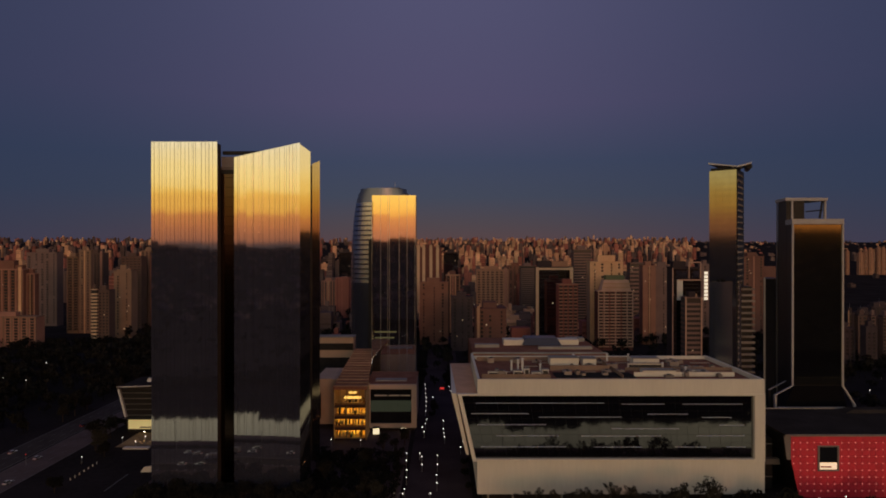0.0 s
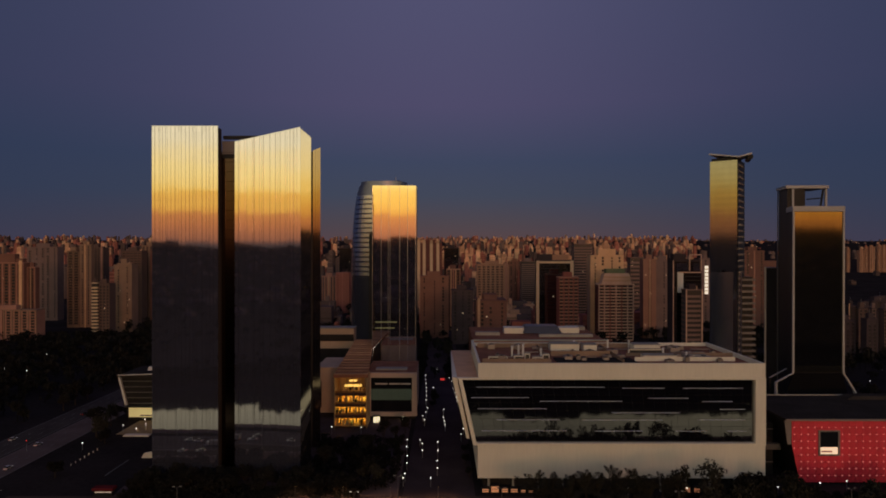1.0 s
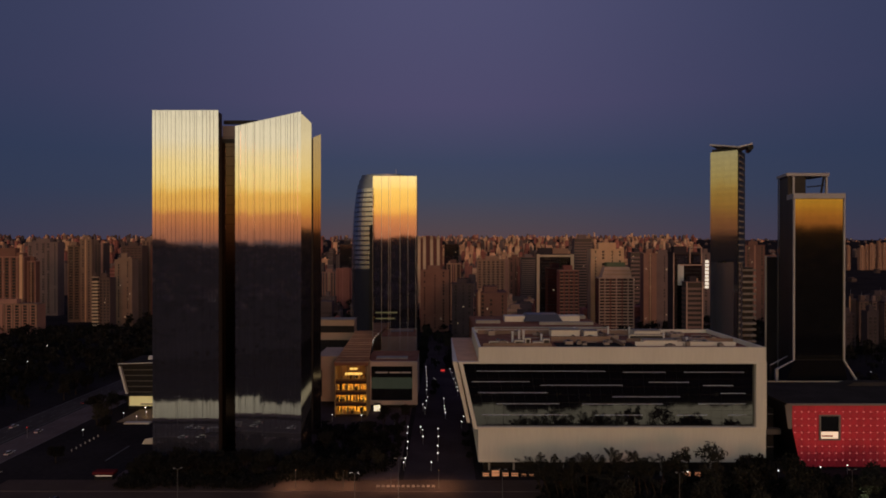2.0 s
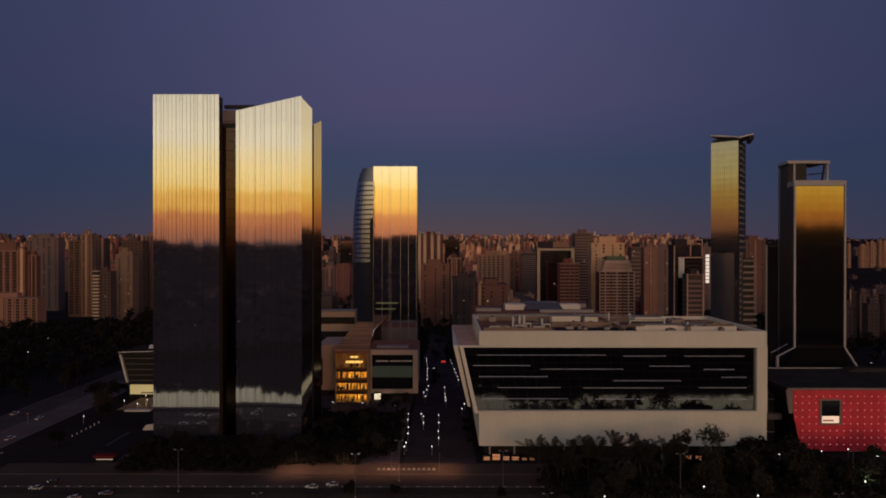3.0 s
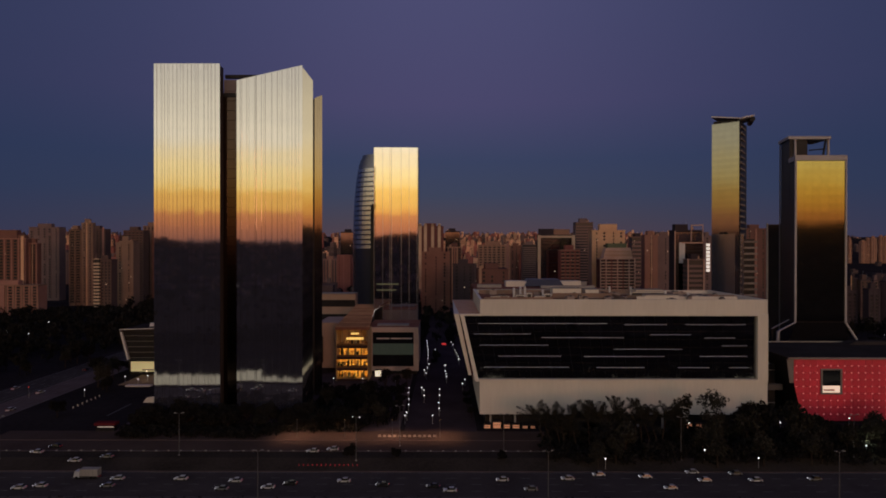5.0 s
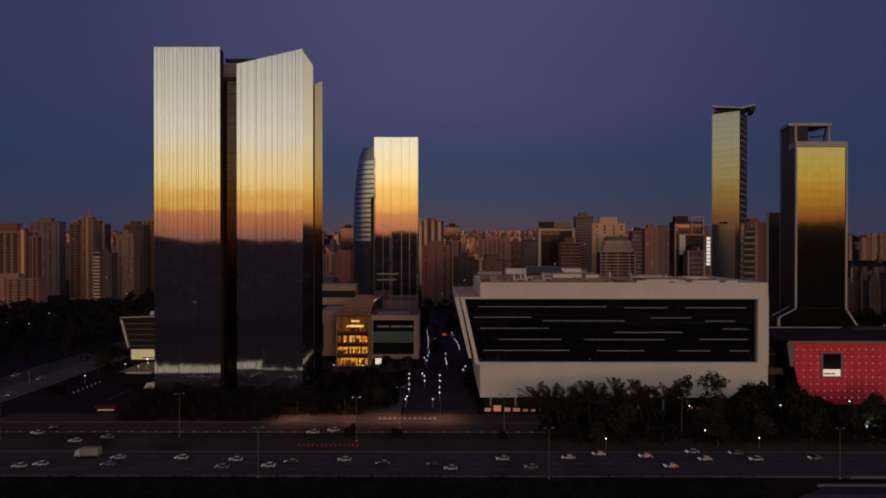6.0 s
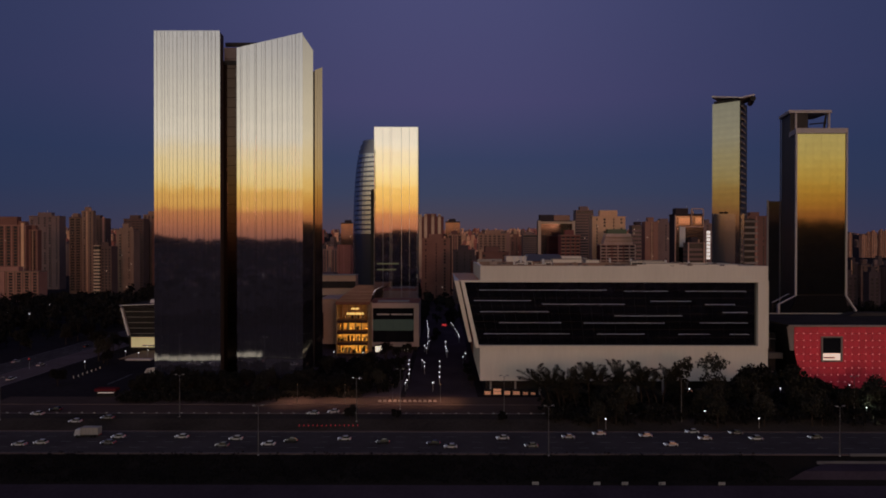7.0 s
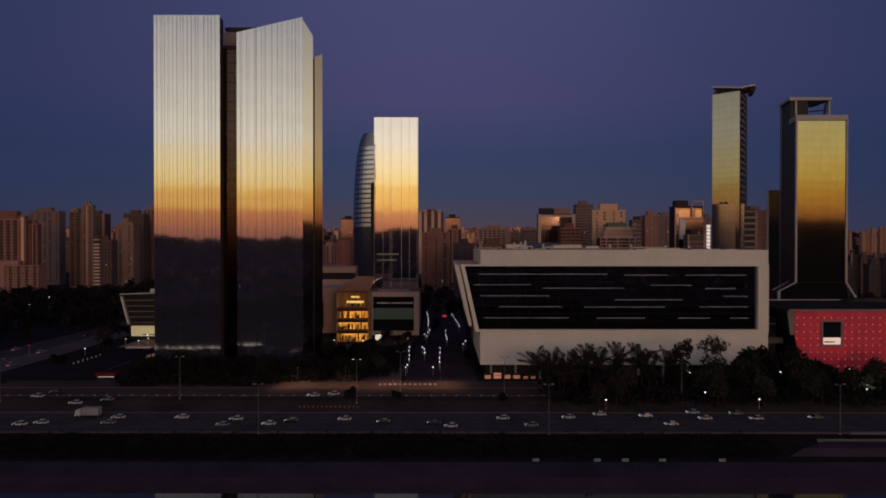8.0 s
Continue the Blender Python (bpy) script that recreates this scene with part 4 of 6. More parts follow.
part("atrium_body", Geo(PO).box(-60.5, -51, 357, 430, 0, 27.4), RECESS, pod)
# framed box with a big window
BOXC = material("warm_grey_cladding", (0.57, 0.44, 0.35), 0.8, vary=0.15, scale=0.1, fine=1.2)
BX0, BX1, BY, BZ0, BZ1 = -44.4, -14.8, 335.0, 2.6, 26.9
part("box_body", Geo(PO).box(BX0 + .6, BX1 - .6, BY + 1.6, 372, BZ0 + .6, BZ1 - .6), BOXC, pod)
for nm, a in (("box_top", (BX0, BX1, BZ1 - 2.7, BZ1)), ("box_bottom", (BX0, BX1, BZ0, BZ0 + 2.3)), ("box_side", (BX0, BX0 + 3.6, BZ0 + 2.3, BZ1 - 2.7)), ("box_side", (BX1 - 2.9, BX1, BZ0 + 2.3, BZ1 - 2.7))):
    part(nm, Geo(PO).box(a[0], a[1], BY, BY + 1.55, a[2], a[3]), BOXC, pod, "warm grey window surround")
bw = part("window", Geo(PO).box(BX0 + 3.6, BX1 - 2.9, BY + 1.3, BY + 1.5, BZ0 + 2.3, BZ1 - 2.7), RECESS, pod)
DIMLIT = material("dim_lit_office_glass", (0.03, 0.035, 0.03), 0.15, vary=0.2, emit=(0.70, 0.80, 0.50), power=0.028)
for j in range(3):
    for i in range(6):
        x0 = BX0 + 3.65 + i * 3.85
        z0 = BZ0 + 2.4 + j * 6.4
        part("pane", Geo(PO).box(x0, x0 + 3.78, BY + 1.1, BY + 1.25, z0, z0 + 6.3), GLASS_DARK if j != 1 else DIMLIT, bw)
for x0, x1 in ((-38.5, -31.5), (-30.5, -24.5), (-24, -18.5)):
    part("blind", Geo(PO).box(x0, x1, BY + .9, BY + 1.05, 20.2, 20.9), WHITE2, bw, "pale blind edge")
part("box_roof", Geo(PO).box(BX0 + .4, BX1 - .4, BY + 1.6, 372, BZ1 - .6, BZ1 - .3), ROOFING, pod)
part("roof_strip", Geo(PO).box(-39, -21, 344, 350, BZ1 - .3, BZ1 + .5), CONCRETE, pod)
# solid block coloured as the shade under the box
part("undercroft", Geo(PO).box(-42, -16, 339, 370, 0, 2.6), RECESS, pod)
ENTRY = material("lit_entrance_glow", (0.8, 0.75, 0.6), 0.5, vary=0.1, emit=(1.0, 0.82, 0.5), power=1.0)
part("lit_entrance", Geo(PO).box(-23.6, -20.6, 336.5, 336.8, 0.1, 3.2), ENTRY, pod, "bright lit entrance")
kiosk = thing("lit_kiosk", -37, 330, 0.1, "small brightly lit glass kiosk on the plaza", "kiosk")
part("base", Geo((-37, 330, 0.1)).box(-38.9, -35.1, 329.9, 332.4, 0.1, 0.5), RECESS, kiosk)
for k in range(2):
    part("lit_pane", Geo((-37, 330, 0.1)).box(-38.7 + k * 1.8, -37.05 + k * 1.8, 330, 330.2, 0.5, 3.6 + k * .25), ENTRY, kiosk, "bright lit pane")
part("roof", Geo((-37, 330, 0.1)).box(-38.9, -35.1, 329.8, 332.4, 3.9, 4.05), RECESS, kiosk)
part("back", Geo((-37, 330, 0.1)).box(-38.8, -35.2, 332.1, 332.3, 0.5, 3.9), RECESS, kiosk)
PB_ = (-76, 440, 0)
pb = thing("podium_rear", *PB_, "pale box building behind the atrium", "building")
part("body", Geo(PB_).box(-95, -66.6, 445, 456, 0, 36.6), TAUPE, pb)
# dark sheets on the front, shade in their colour instead of real openings
part("terrace_recess", Geo(PB_).box(-95, -66.8, 444.5, 445, 27.5, 32.5), RECESS, pb)
part("lower_recess", Geo(PB_).box(-95, -66.7, 444.4, 444.95, 0, 22), RECESS, pb)
part("roof", Geo(PB_).box(-95.3, -66.3, 444.2, 456.3, 36.6, 37.4), CONCRETE, pb)

# ---------------------------------------------------------------- louvred showroom beside the avenue
SH = (-170, 345, 0)
sh = thing("showroom", *SH, "dark louvred showroom with a lit yellow sign", "building")
part("body", Geo(SH).hull8([(-177.5, 336.2, 0), (-120, 336.2, 0), (-120, 362, 0), (-177.5, 362, 0)], [(-182, 336.2, 24.2), (-120, 336.2, 24.2), (-120, 362, 24.2), (-182, 362, 24.2)]), RECESS, sh)
part("edge_frame", Geo(SH).hull8([(-178.4, 334.8, 8), (-177.2, 334.8, 8), (-177.2, 337, 8), (-178.4, 337, 8)], [(-182.9, 334.8, 25.4), (-181.7, 334.8, 25.4), (-181.7, 337, 25.4), (-182.9, 337, 25.4)]), WHITE2, sh, "pale slanted edge")
part("roof", Geo(SH).hull8([(-182.9, 334.8, 24.2), (-120, 334.8, 26.2), (-120, 363, 26.2), (-182.9, 363, 24.2)], [(-182.9, 334.8, 25.3), (-120, 334.8, 27.3), (-120, 363, 27.3), (-182.9, 363, 25.3)]), ROOF_DARK, sh)
for j in range(5):
    z = 9.5 + j * 3.1
    part("louvre", Geo(SH).box(-178 - (z - 8) * 0.26, -120, 335.5, 336.1, z, z + 0.18), ALU, sh)
part("sign", Geo(SH).box(-176.5, -160, 335.0, 335.6, 2.0, 8.2), LAMPY, sh, "glowing yellow sign board")
part("sign_bar", Geo(SH).box(-170, -162, 334.8, 334.98, 2.6, 3.3), CONCRETE, sh)
part("canopy", Geo(SH).box(-178, -158, 331, 335, 8.4, 8.8), RECESS, sh)
part("entrance_step", Geo(SH).box(-164.5, -151.5, 306.5, 309.5, 0.1, 0.7), WHITE, sh, "pale entrance step")
part("forecourt", Geo(SH).box(-170, -152, 310, 334.5, 0.1, 0.22), material("tan_forecourt_paving", (0.30, 0.22, 0.13), 0.8, vary=0.25), sh, "tan paved forecourt")
fc = thing("forecourt_lamp", -160.5, 321, 0.22, "slim forecourt lamp before the lit sign", "lamp post")
part("post", Geo().tube((0, 0, 0), (0, 0, 4.4), 0.08, 0.06, 6), STEEL, fc)
part("globe", Geo().ball((0, 0, 4.65), 0.25, 8, 5), LAMPW, fc, "glowing white globe")
fbulb = new("bulb", bpy.data.lights.new("bulb", "POINT"))
fbulb.data.energy, fbulb.data.color, fbulb.data.shadow_soft_size = 260.0, (1.0, 0.66, 0.34), 0.3
fbulb.parent, fbulb.location = fc, (0, -0.6, 4.7)
# low wall, posts, red kiosk and signal beside the avenue
solo("low_wall", Geo((-136.5, 276, 0.1)).hull8([(-139.5, 275.4, 0.1), (-134, 275.4, 0.1), (-134, 276, 0.1), (-139.5, 276, 0.1)], [(-138, 275.4, 2.4), (-134, 275.4, 3.0), (-134, 276, 3.0), (-138, 276, 2.4)]), WHITE, "short white boundary wall", "wall")
for k in range(7):
    solo("bollard", Geo((-166, 266 + k * 3.4, 0)).tube((-166, 266 + k * 3.4, 0), (-166, 266 + k * 3.4, 0.9), 0.18, 0.15, 7), WHITE, "squat white painted bollard", "bollard", "white bollards in a row")
solo("edge_line", Geo().box(-144.3, -143.8, 254, 273, 0.1, 0.13), PAINTL, "pale painted line", "road marking", kind="structure")
ki = thing("kiosk", -133, 233, 0.12, "small red kiosk with a lit white strip", "kiosk")
part("body", Geo().box(-3.6, 3.6, 0, 2.4, 0, 2.2), RECESS, ki)
part("roof", Geo().box(-4.1, 4.1, -0.5, 2.8, 2.2, 3.2), material("dull_red_awning", (0.11, 0.018, 0.022), 0.8, vary=0.3), ki, "dull red roof band")
part("lit_strip", Geo().box(-3.0, 3.4, -0.12, -0.02, 1.5, 1.75), material("kiosk_strip_light", (0.8, 0.7, 0.6), 0.5, vary=0.0, emit=(1.0, 0.75, 0.55), power=0.35), ki, "glowing white strip")
for xx, yy in ((-199, 285),):
    sg = thing("traffic_signal", xx, yy, 0.07, "traffic signal post showing red", "traffic signal")
    part("post", Geo().tube((0, 0, 0), (0, 0, 4.4), 0.09, 0.07, 6), STEEL, sg)
    hd = part("signal_head", Geo().box(-.25, .25, -.2, .2, 3.9, 5.3), RECESS, sg)
    part("red_lens", Geo().ball((0, -.25, 5.0), 0.24, 8, 5), LAMPR, hd, "glowing red lens")
for xa, xb, zt in ((-172, -168.5, 27.6), (-163, -161.6, 28.6), (-160.5, -157.5, 27.4)):
    part("roof_light", Geo(SH).hull8([(xa, 347, 25.4), (xb, 347, 25.4), (xb, 350, 25.4), (xa, 350, 25.4)], [(xa + .3, 347.5, zt), (xb - .3, 347.5, zt), (xb - .3, 349.5, zt), (xa + .3, 349.5, zt)]), WHITE2, sh)
part("roof_edge", Geo(SH).hull8([(-182.8, 334.5, 25.35), (-160, 334.5, 26.1), (-160, 334.75, 26.1), (-182.8, 334.75, 25.35)], [(-182.8, 334.5, 25.8), (-160, 334.5, 26.55), (-160, 334.75, 26.55), (-182.8, 334.75, 25.8)]), WHITE2, sh, "pale roof edge")

# ---------------------------------------------------------------- apartment and office blocks behind
def wallmat(name, c):
    return material(name, c, 0.85, vary=0.22, scale=0.07, fine=0.8, streak=True)


W_TAN, W_BEIGE, W_BRICK = wallmat("tan_plaster", (0.390, 0.218, 0.148)), wallmat("beige_plaster", (0.470, 0.300, 0.200)), wallmat("brick_red_plaster", (0.215, 0.108, 0.082))
W_GREY, W_BROWN, W_YELLOW = wallmat("grey_plaster", (0.20, 0.138, 0.130)), wallmat("brown_plaster", (0.175, 0.096, 0.080)), wallmat("yellow_plaster", (0.70, 0.43, 0.25))
W_RED, W_MESH = wallmat("red_brick", (0.27, 0.098, 0.082)), wallmat("pinkish_white_plaster", (0.54, 0.36, 0.28))
W_CREAM, W_DEEPRED = wallmat("cream_portal_plaster", (0.60, 0.44, 0.30)), wallmat("deep_red_plaster", (0.16, 0.070, 0.062))
W_GTAN, W_GBROWN, W_DUST = wallmat("grey_tan_plaster", (0.265, 0.172, 0.125)), wallmat("grey_brown_plaster", (0.13, 0.087, 0.076)), wallmat("dusty_pink_plaster", (0.30, 0.162, 0.122))
# dusk shade put into the wall colour of the dim blocks
W_SHADE = wallmat("shaded_plaster", (0.078, 0.060, 0.066))
W_PINK, W_DARK = wallmat("pink_plaster", (0.37, 0.195, 0.15)), wallmat("dark_cladding", (0.057, 0.044, 0.048))
LITW = material("lit_room_glow", (0.8, 0.6, 0.4), 0.5, vary=0.0, emit=(1.0, 0.72, 0.42), power=0.38)
HOLE = material("window_glass_dark", (0.022, 0.018, 0.018), 0.35, vary=0.3, island=0.5, spec=0.3)


def block(name, x0, x1, y, z, wall, label, deep=None, style="grid", floors=None, cols=None, trim=None, crown=None, category="building"):
    """A tower block: wall, floor bands or window openings set into piers, roof parapet and roof rooms."""
    deep = deep or min(14, (x1 - x0) * 0.8)
    o = ((x0 + x1) / 2, y, 0)
    t = thing(name, *o, label, category)
    fl = floors or max(4, int(z / 3.4))
    fh = (z - 4) / fl
    w = x1 - x0
    trim = trim or wall
    rr = random.Random(int(x0 * 7 + y))
    if style == "grid":
        n = cols or max(3, int(w / 4.2))
        part("wall", Geo(o).box(x0, x1, y + 0.5, y + deep, 0, z), HOLE, t, "dark glazing behind the piers")
        bw = w / n
        for i in range(n + 1):
            half = bw * 0.22
            a, b = max(x0, x0 + i * bw - half), min(x1, x0 + i * bw + half)
            part("pier", Geo(o).box(a, b, y, y + 0.48, 0, z), wall, t)
        spm = rr.choice((wall, W_BROWN, W_GREY))
        sp = Geo().box(-w / 2, w / 2, 0.22, 0.49, -fh * 0.28, fh * 0.22).mesh("spandrel", spm)
        for j in range(fl + 1):
            part("spandrel", sp, spm, t).location = (0, 0, min(3 + j * fh, z - fh * .3))
        part("flank", Geo(o).box(x0 - 0.3, x0, y + 0.3, y + deep, 0, z), wall, t)
        part("flank", Geo(o).box(x1, x1 + 0.3, y + 0.3, y + deep, 0, z), wall, t)
    elif style == "bands":
        part("wall", Geo(o).box(x0, x1, y + 0.6, y + deep, 0, z), HOLE, t, "dark ribbon glazing")
        sp = Geo().box(-w / 2 - 0.3, w / 2 + 0.3, 0, deep, -fh * 0.25, fh * 0.25).mesh("floor_band", trim)
        for j in range(fl):
            part("floor_band", sp, trim, t).location = (0, 0, 3 + j * fh)
    elif style == "ribs":
        part("wall", Geo(o).box(x0, x1, y + 0.7, y + deep, 0, z), wall, t)
        n = cols or 4
        bw = w / n
        for i in range(n + 1):
            xx = x0 + i * bw
            part("rib", Geo(o).box(max(x0, xx - 0.55), min(x1, xx + 0.55), y, y + 0.68, 0, z), trim, t)
        wn = Geo(o)
        for i in range(n):
            for j in range(fl):
                zz = 4 + j * fh
                xa = x0 + i * bw + bw * 0.27
                wn.box(xa, xa + bw * 0.46, y + 0.55, y + 0.69, zz, zz + fh * 0.74)
        part("window_panes", wn, HOLE, t, kind="stuff")
    elif style == "glass":
        part("wall", Geo(o).box(x0, x1, y + 0.3, y + deep, 0, z), W_DARK, t)
        part("curtain_wall", Geo(o).box(x0 + .2, x1 - .2, y + 0.1, y + 0.28, 2, z - 1), GLASS_MID, t)
        sp = Geo().box(-w / 2, w / 2, 0, 0.12, 0, 0.25).mesh("transom", JOINT)
        for j in range(fl):
            part("transom", sp, JOINT, t).location = (0, 0, 3 + j * fh)
    elif style == "balcony":
        part("wall", Geo(o).box(x0, x1, y + 1.4, y + deep, 0, z), wall, t)
        n = cols or 4
        bw = w / n
        wn = Geo(o)
        bl = Geo().box(-bw * .4, bw * .4, 0, 1.38, -0.35, 0.75).mesh("balcony", trim)
        for i in range(n):
            for j in range(fl):
                zz = 4 + j * fh
                xa = x0 + i * bw
                wn.box(xa + bw * .16, xa + bw * .84, y + 1.25, y + 1.39, zz, zz + fh * 0.68)
                part("balcony", bl, trim, t).location = (xa + bw * .5 - o[0], 0, zz)
        part("window_panes", wn, HOLE, t, kind="stuff")
        for i in range(n + 1):
            xx = x0 + i * bw
            part("pier", Geo(o).box(max(x0, xx - .5), min(x1, xx + .5), y + .5, y + 1.38, 0, z), wall, t)
    else:                                   # plain wall with a few window columns
        part("wall", Geo(o).box(x0, x1, y + 0.2, y + deep, 0, z), wall, t)
        n = cols or 2
        wn = Geo(o)
        for i in range(n):
            xa = x0 + (i + rr.uniform(0.4, 0.6)) / n * w
            hw = rr.uniform(0.5, 1.3)
            for j in range(fl):
                if rr.random() < 0.9:
                    wn.box(xa - hw, xa + hw, y + 0.12, y + 0.21, 4 + j * fh, 4 + j * fh + fh * 0.62)
            part("pilaster", Geo(o).box(xa + hw + 0.5, xa + hw + 0.9, y - 0.12, y + 0.2, 0, z), wall, t)
        part("window_panes", wn, HOLE, t, kind="stuff")
    if rr.random() < 0.75 and z > 45:       # a few rooms with the lamps on
        fy = {"grid": 0.40, "bands": 0.45, "ribs": 0.45, "glass": 0.04, "balcony": 1.15}.get(style, 0.06)
        for k in range(rr.randint(1, 4)):
            xa, j = x0 + w * rr.uniform(0.1, 0.85), rr.randint(2, fl - 1)
            part("lit_window", Geo(o).box(xa, xa + 0.9, y + fy, y + fy + 0.05, 4 + j * fh, 5.1 + j * fh), LITW, t, "lit window")
    if style in ("grid", "ribs", "plain") and wall not in (W_SHADE, W_MESH) and rr.random() < 0.6:      # pale upright added on the front as a bright vertical highlight
        a = rr.choice((0.04, 0.46, 0.88))
        part("stair_shaft", Geo(o).box(x0 + a * w, x0 + (a + 0.08) * w, y - 0.7, y - 0.01, 0, z + rr.choice((0.5, 3.0))), rr.choice((W_BEIGE, W_YELLOW, W_PINK)), t, "pale upright added as a bright highlight")
    if w > 12:                              # water tank, lift room and parapet posts on the roof
        xt = x0 + w * rr.uniform(0.12, 0.8)
        part("water_tank", Geo(o).tube((xt, y + deep * .35, z + .9), (xt, y + deep * .35, z + 3.6), 1.3, 1.3, 10), W_BEIGE, t)
    part("parapet", Geo(o).box(x0 - .3, x1 + .3, y - .1, y + deep + .2, z, z + 0.9), trim, t)
    for k, (a, b, h) in enumerate(crown or ((0.25, 0.7, 4.5),)):
        part("roof_room", Geo(o).box(x0 + a * w, x0 + b * w, y + deep * (0.2 + .12 * k), y + deep * (0.7 + .06 * k), z + .9, z + .9 + h), wall, t)
    if rr.random() < 0.6:
        part("roof_mast", Geo(o).tube((x0 + w * .5, y + deep * .5, z), (x0 + w * .5, y + deep * .5, z + 9), 0.15, 0.06, 5), STEEL, t)
    return t


fb_ = block("office_building", 95, 132, 605, 83.5, W_DARK, "dark glass office block in a cream portal frame", style="glass", crown=((0.03, 0.42, 6),))
part("roof_room", Geo(fb_.location).box(111, 127, 609, 616, 84.4, 90.0), W_TAN, fb_, "tan roof room")
for nm, a in (("portal_post", (93.9, 96.8, 10, 84)), ("portal_post", (128.4, 131.4, 67, 84)), ("portal_beam", (96.8, 128.4, 81.2, 83.4))):
    part(nm, Geo(fb_.location).box(a[0], a[1], 603.6, 604.9, a[2], a[3]), W_CREAM, fb_, "cream portal frame")
block("apartment_building", 109.5, 127.8, 565, 68.5, W_RED, "brick-red apartment tower with pale window columns", style="balcony", cols=4, trim=W_PINK)
block("office_building", 158, 179, 722, 101, W_GREY, "grey office tower with a white corner stripe", style="bands", trim=W_GREY)
block("apartment_building", 153, 187.5, 622, 88.5, W_YELLOW, "tall yellow apartment slab with a stepped top", style="plain", cols=4, crown=((0.25, 0.78, 6.5),))
b5 = block("apartment_building", 156, 191.3, 601, 59.6, W_DEEPRED, "apartment tower with a pale balcony grid and stepped crown", style="balcony", cols=6, floors=18, trim=W_MESH, crown=())
for xx in (156.4, 162.0, 173.6, 185.2, 190.8):
    part("white_pier", Geo(b5.location).box(xx - 0.45, xx + 0.45, 600.4, 600.95, 4, 60.4), W_MESH, b5, "pale vertical pier")
part("crown", Geo(b5.location).hull8([(159.5, 602.5, 60.5), (189.5, 602.5, 60.5), (189.5, 614, 60.5), (159.5, 614, 60.5)], [(162.5, 603.5, 71.2), (187.5, 603.5, 71.2), (187.5, 613.5, 71.2), (162.5, 613.5, 71.2)]), W_MESH, b5)
for zz in (63.2, 67.0):
    part("crown_terrace", Geo(b5.location).box(161.5, 188.6, 601.9, 602.6, zz, zz + 1.0), W_BEIGE, b5)
part("crown_top", Geo(b5.location).box(164.5, 183.5, 604.5, 612.5, 71.2, 75.6), material("weathered_copper", (0.15, 0.17, 0.10), 0.7), b5)
block("office_building", 238, 255, 760, 84, W_DARK, "dark office block with white top bands", style="bands", trim=W_GREY, floors=16)
block("apartment_building", 214, 228, 640, 84, W_DUST, "dusty pink apartment tower with a plain front", style="plain", cols=1)
block("apartment_building", 228.4, 249, 648, 83, W_GREY, "brown apartment tower with blank flank", style="plain", cols=1)
kb = block("office_building", 200, 224.5, 520, 86, W_DARK, "black glass office tower with a pale corner panel", style="glass", crown=((0.05, 0.5, 5),))
part("corner_panel", Geo(kb.location).box(203.6, 208.4, 519.2, 519.9, 58, 76), WHITE2, kb, "pale front panel")
part("edge_strip", Geo(kb.location).box(199.4, 200.2, 519.2, 520, 4, 86), W_MESH, kb, "pale edge strip")
for xa, xb in ((202.6, 212.4), (217.0, 222.6)):
    part("mirror_window", Geo(kb.location).box(xa, xb, 519.4, 519.8, 77.2, 83.6), GLASS_B, kb, "mirrored top-floor window")
for nm, a in (("crown_post", (213.4, 214.2, 77, 91.5)), ("crown_post", (223.4, 224.2, 77, 91.5)), ("crown_beam", (214.2, 223.4, 90.6, 91.5)), ("crown_beam", (205.2, 224.2, 75.2, 76.2))):
    part(nm, Geo(kb.location).box(a[0], a[1], 518.9, 519.35, a[2], a[3]), W_MESH, kb, "pale crown frame")
lv = block("office_building", 205.2, 218.2, 505, 61, W_DARK, "dark office block with pale louvres and side posts", style="bands", trim=W_GREY, floors=14)
for xx in (204.6, 217.9):
    part("side_post", Geo(lv.location).box(xx, xx + 1.0, 504.3, 504.9, 2, 62), W_MESH, lv, "pale side post")
ls = block("apartment_building", 299, 309, 692, 84, W_GREY, "grey block with a brightly lit stair column", style="plain", cols=1)
for j in range(8):
    part("stair_light", Geo(ls.location).box(302.4, 306.4, 691.4, 691.9, 43.4 + j * 4.2, 46.6 + j * 4.2), material("stair_glow", (0.8, 0.8, 0.75), 0.5, emit=(1.0, 0.84, 0.62), power=0.75) if j == 0 else bpy.data.materials["stair_glow"], ls, "lit stair window")
block("apartment_building", -25, 5.5, 640, 66, W_DUST, "pinkish apartment tower with a smooth plastered front", style="plain", cols=3)
block("apartment_building", 3.5, 20, 705, 71, W_BROWN, "brown apartment tower with light piers", style="ribs", cols=3, trim=W_BEIGE)
sb = block("apartment_building", -42, -2, 952, 104, W_DEEPRED, "red and white striped apartment slab", style="plain", cols=1, crown=())
for xx in (-41.5, -33.0, -21.5, -11.0):
    part("white_stripe", Geo(sb.location).box(xx, xx + 4.6, 950.6, 951.9, 4, 106.5), W_CREAM, sb, "tall cream stripe")
    part("stripe_cap", Geo(sb.location).tube((xx + 2.3, 950.6, 106.5), (xx + 2.3, 951.9, 106.5), 2.3, 2.3, 14), W_CREAM, sb)
block("office_building", 1, 24, 950, 96, W_DARK, "dark blue glass office block", style="glass")
block("apartment_building", 45, 87, 796, 74, W_TAN, "tan apartment slab with a pale central pier", style="grid", cols=7)
block("office_building", 27, 52, 490, 53, W_BROWN, "plain brown concrete hall", style="plain", cols=3, deep=30)
block("apartment_building", 111, 132, 1012, 73, W_BRICK, "dark red apartment tower", style="plain", cols=3)
block("office_building", 121, 144, 930, 75, W_GREY, "grey office block with grey floor bands", style="bands", trim=W_GREY)
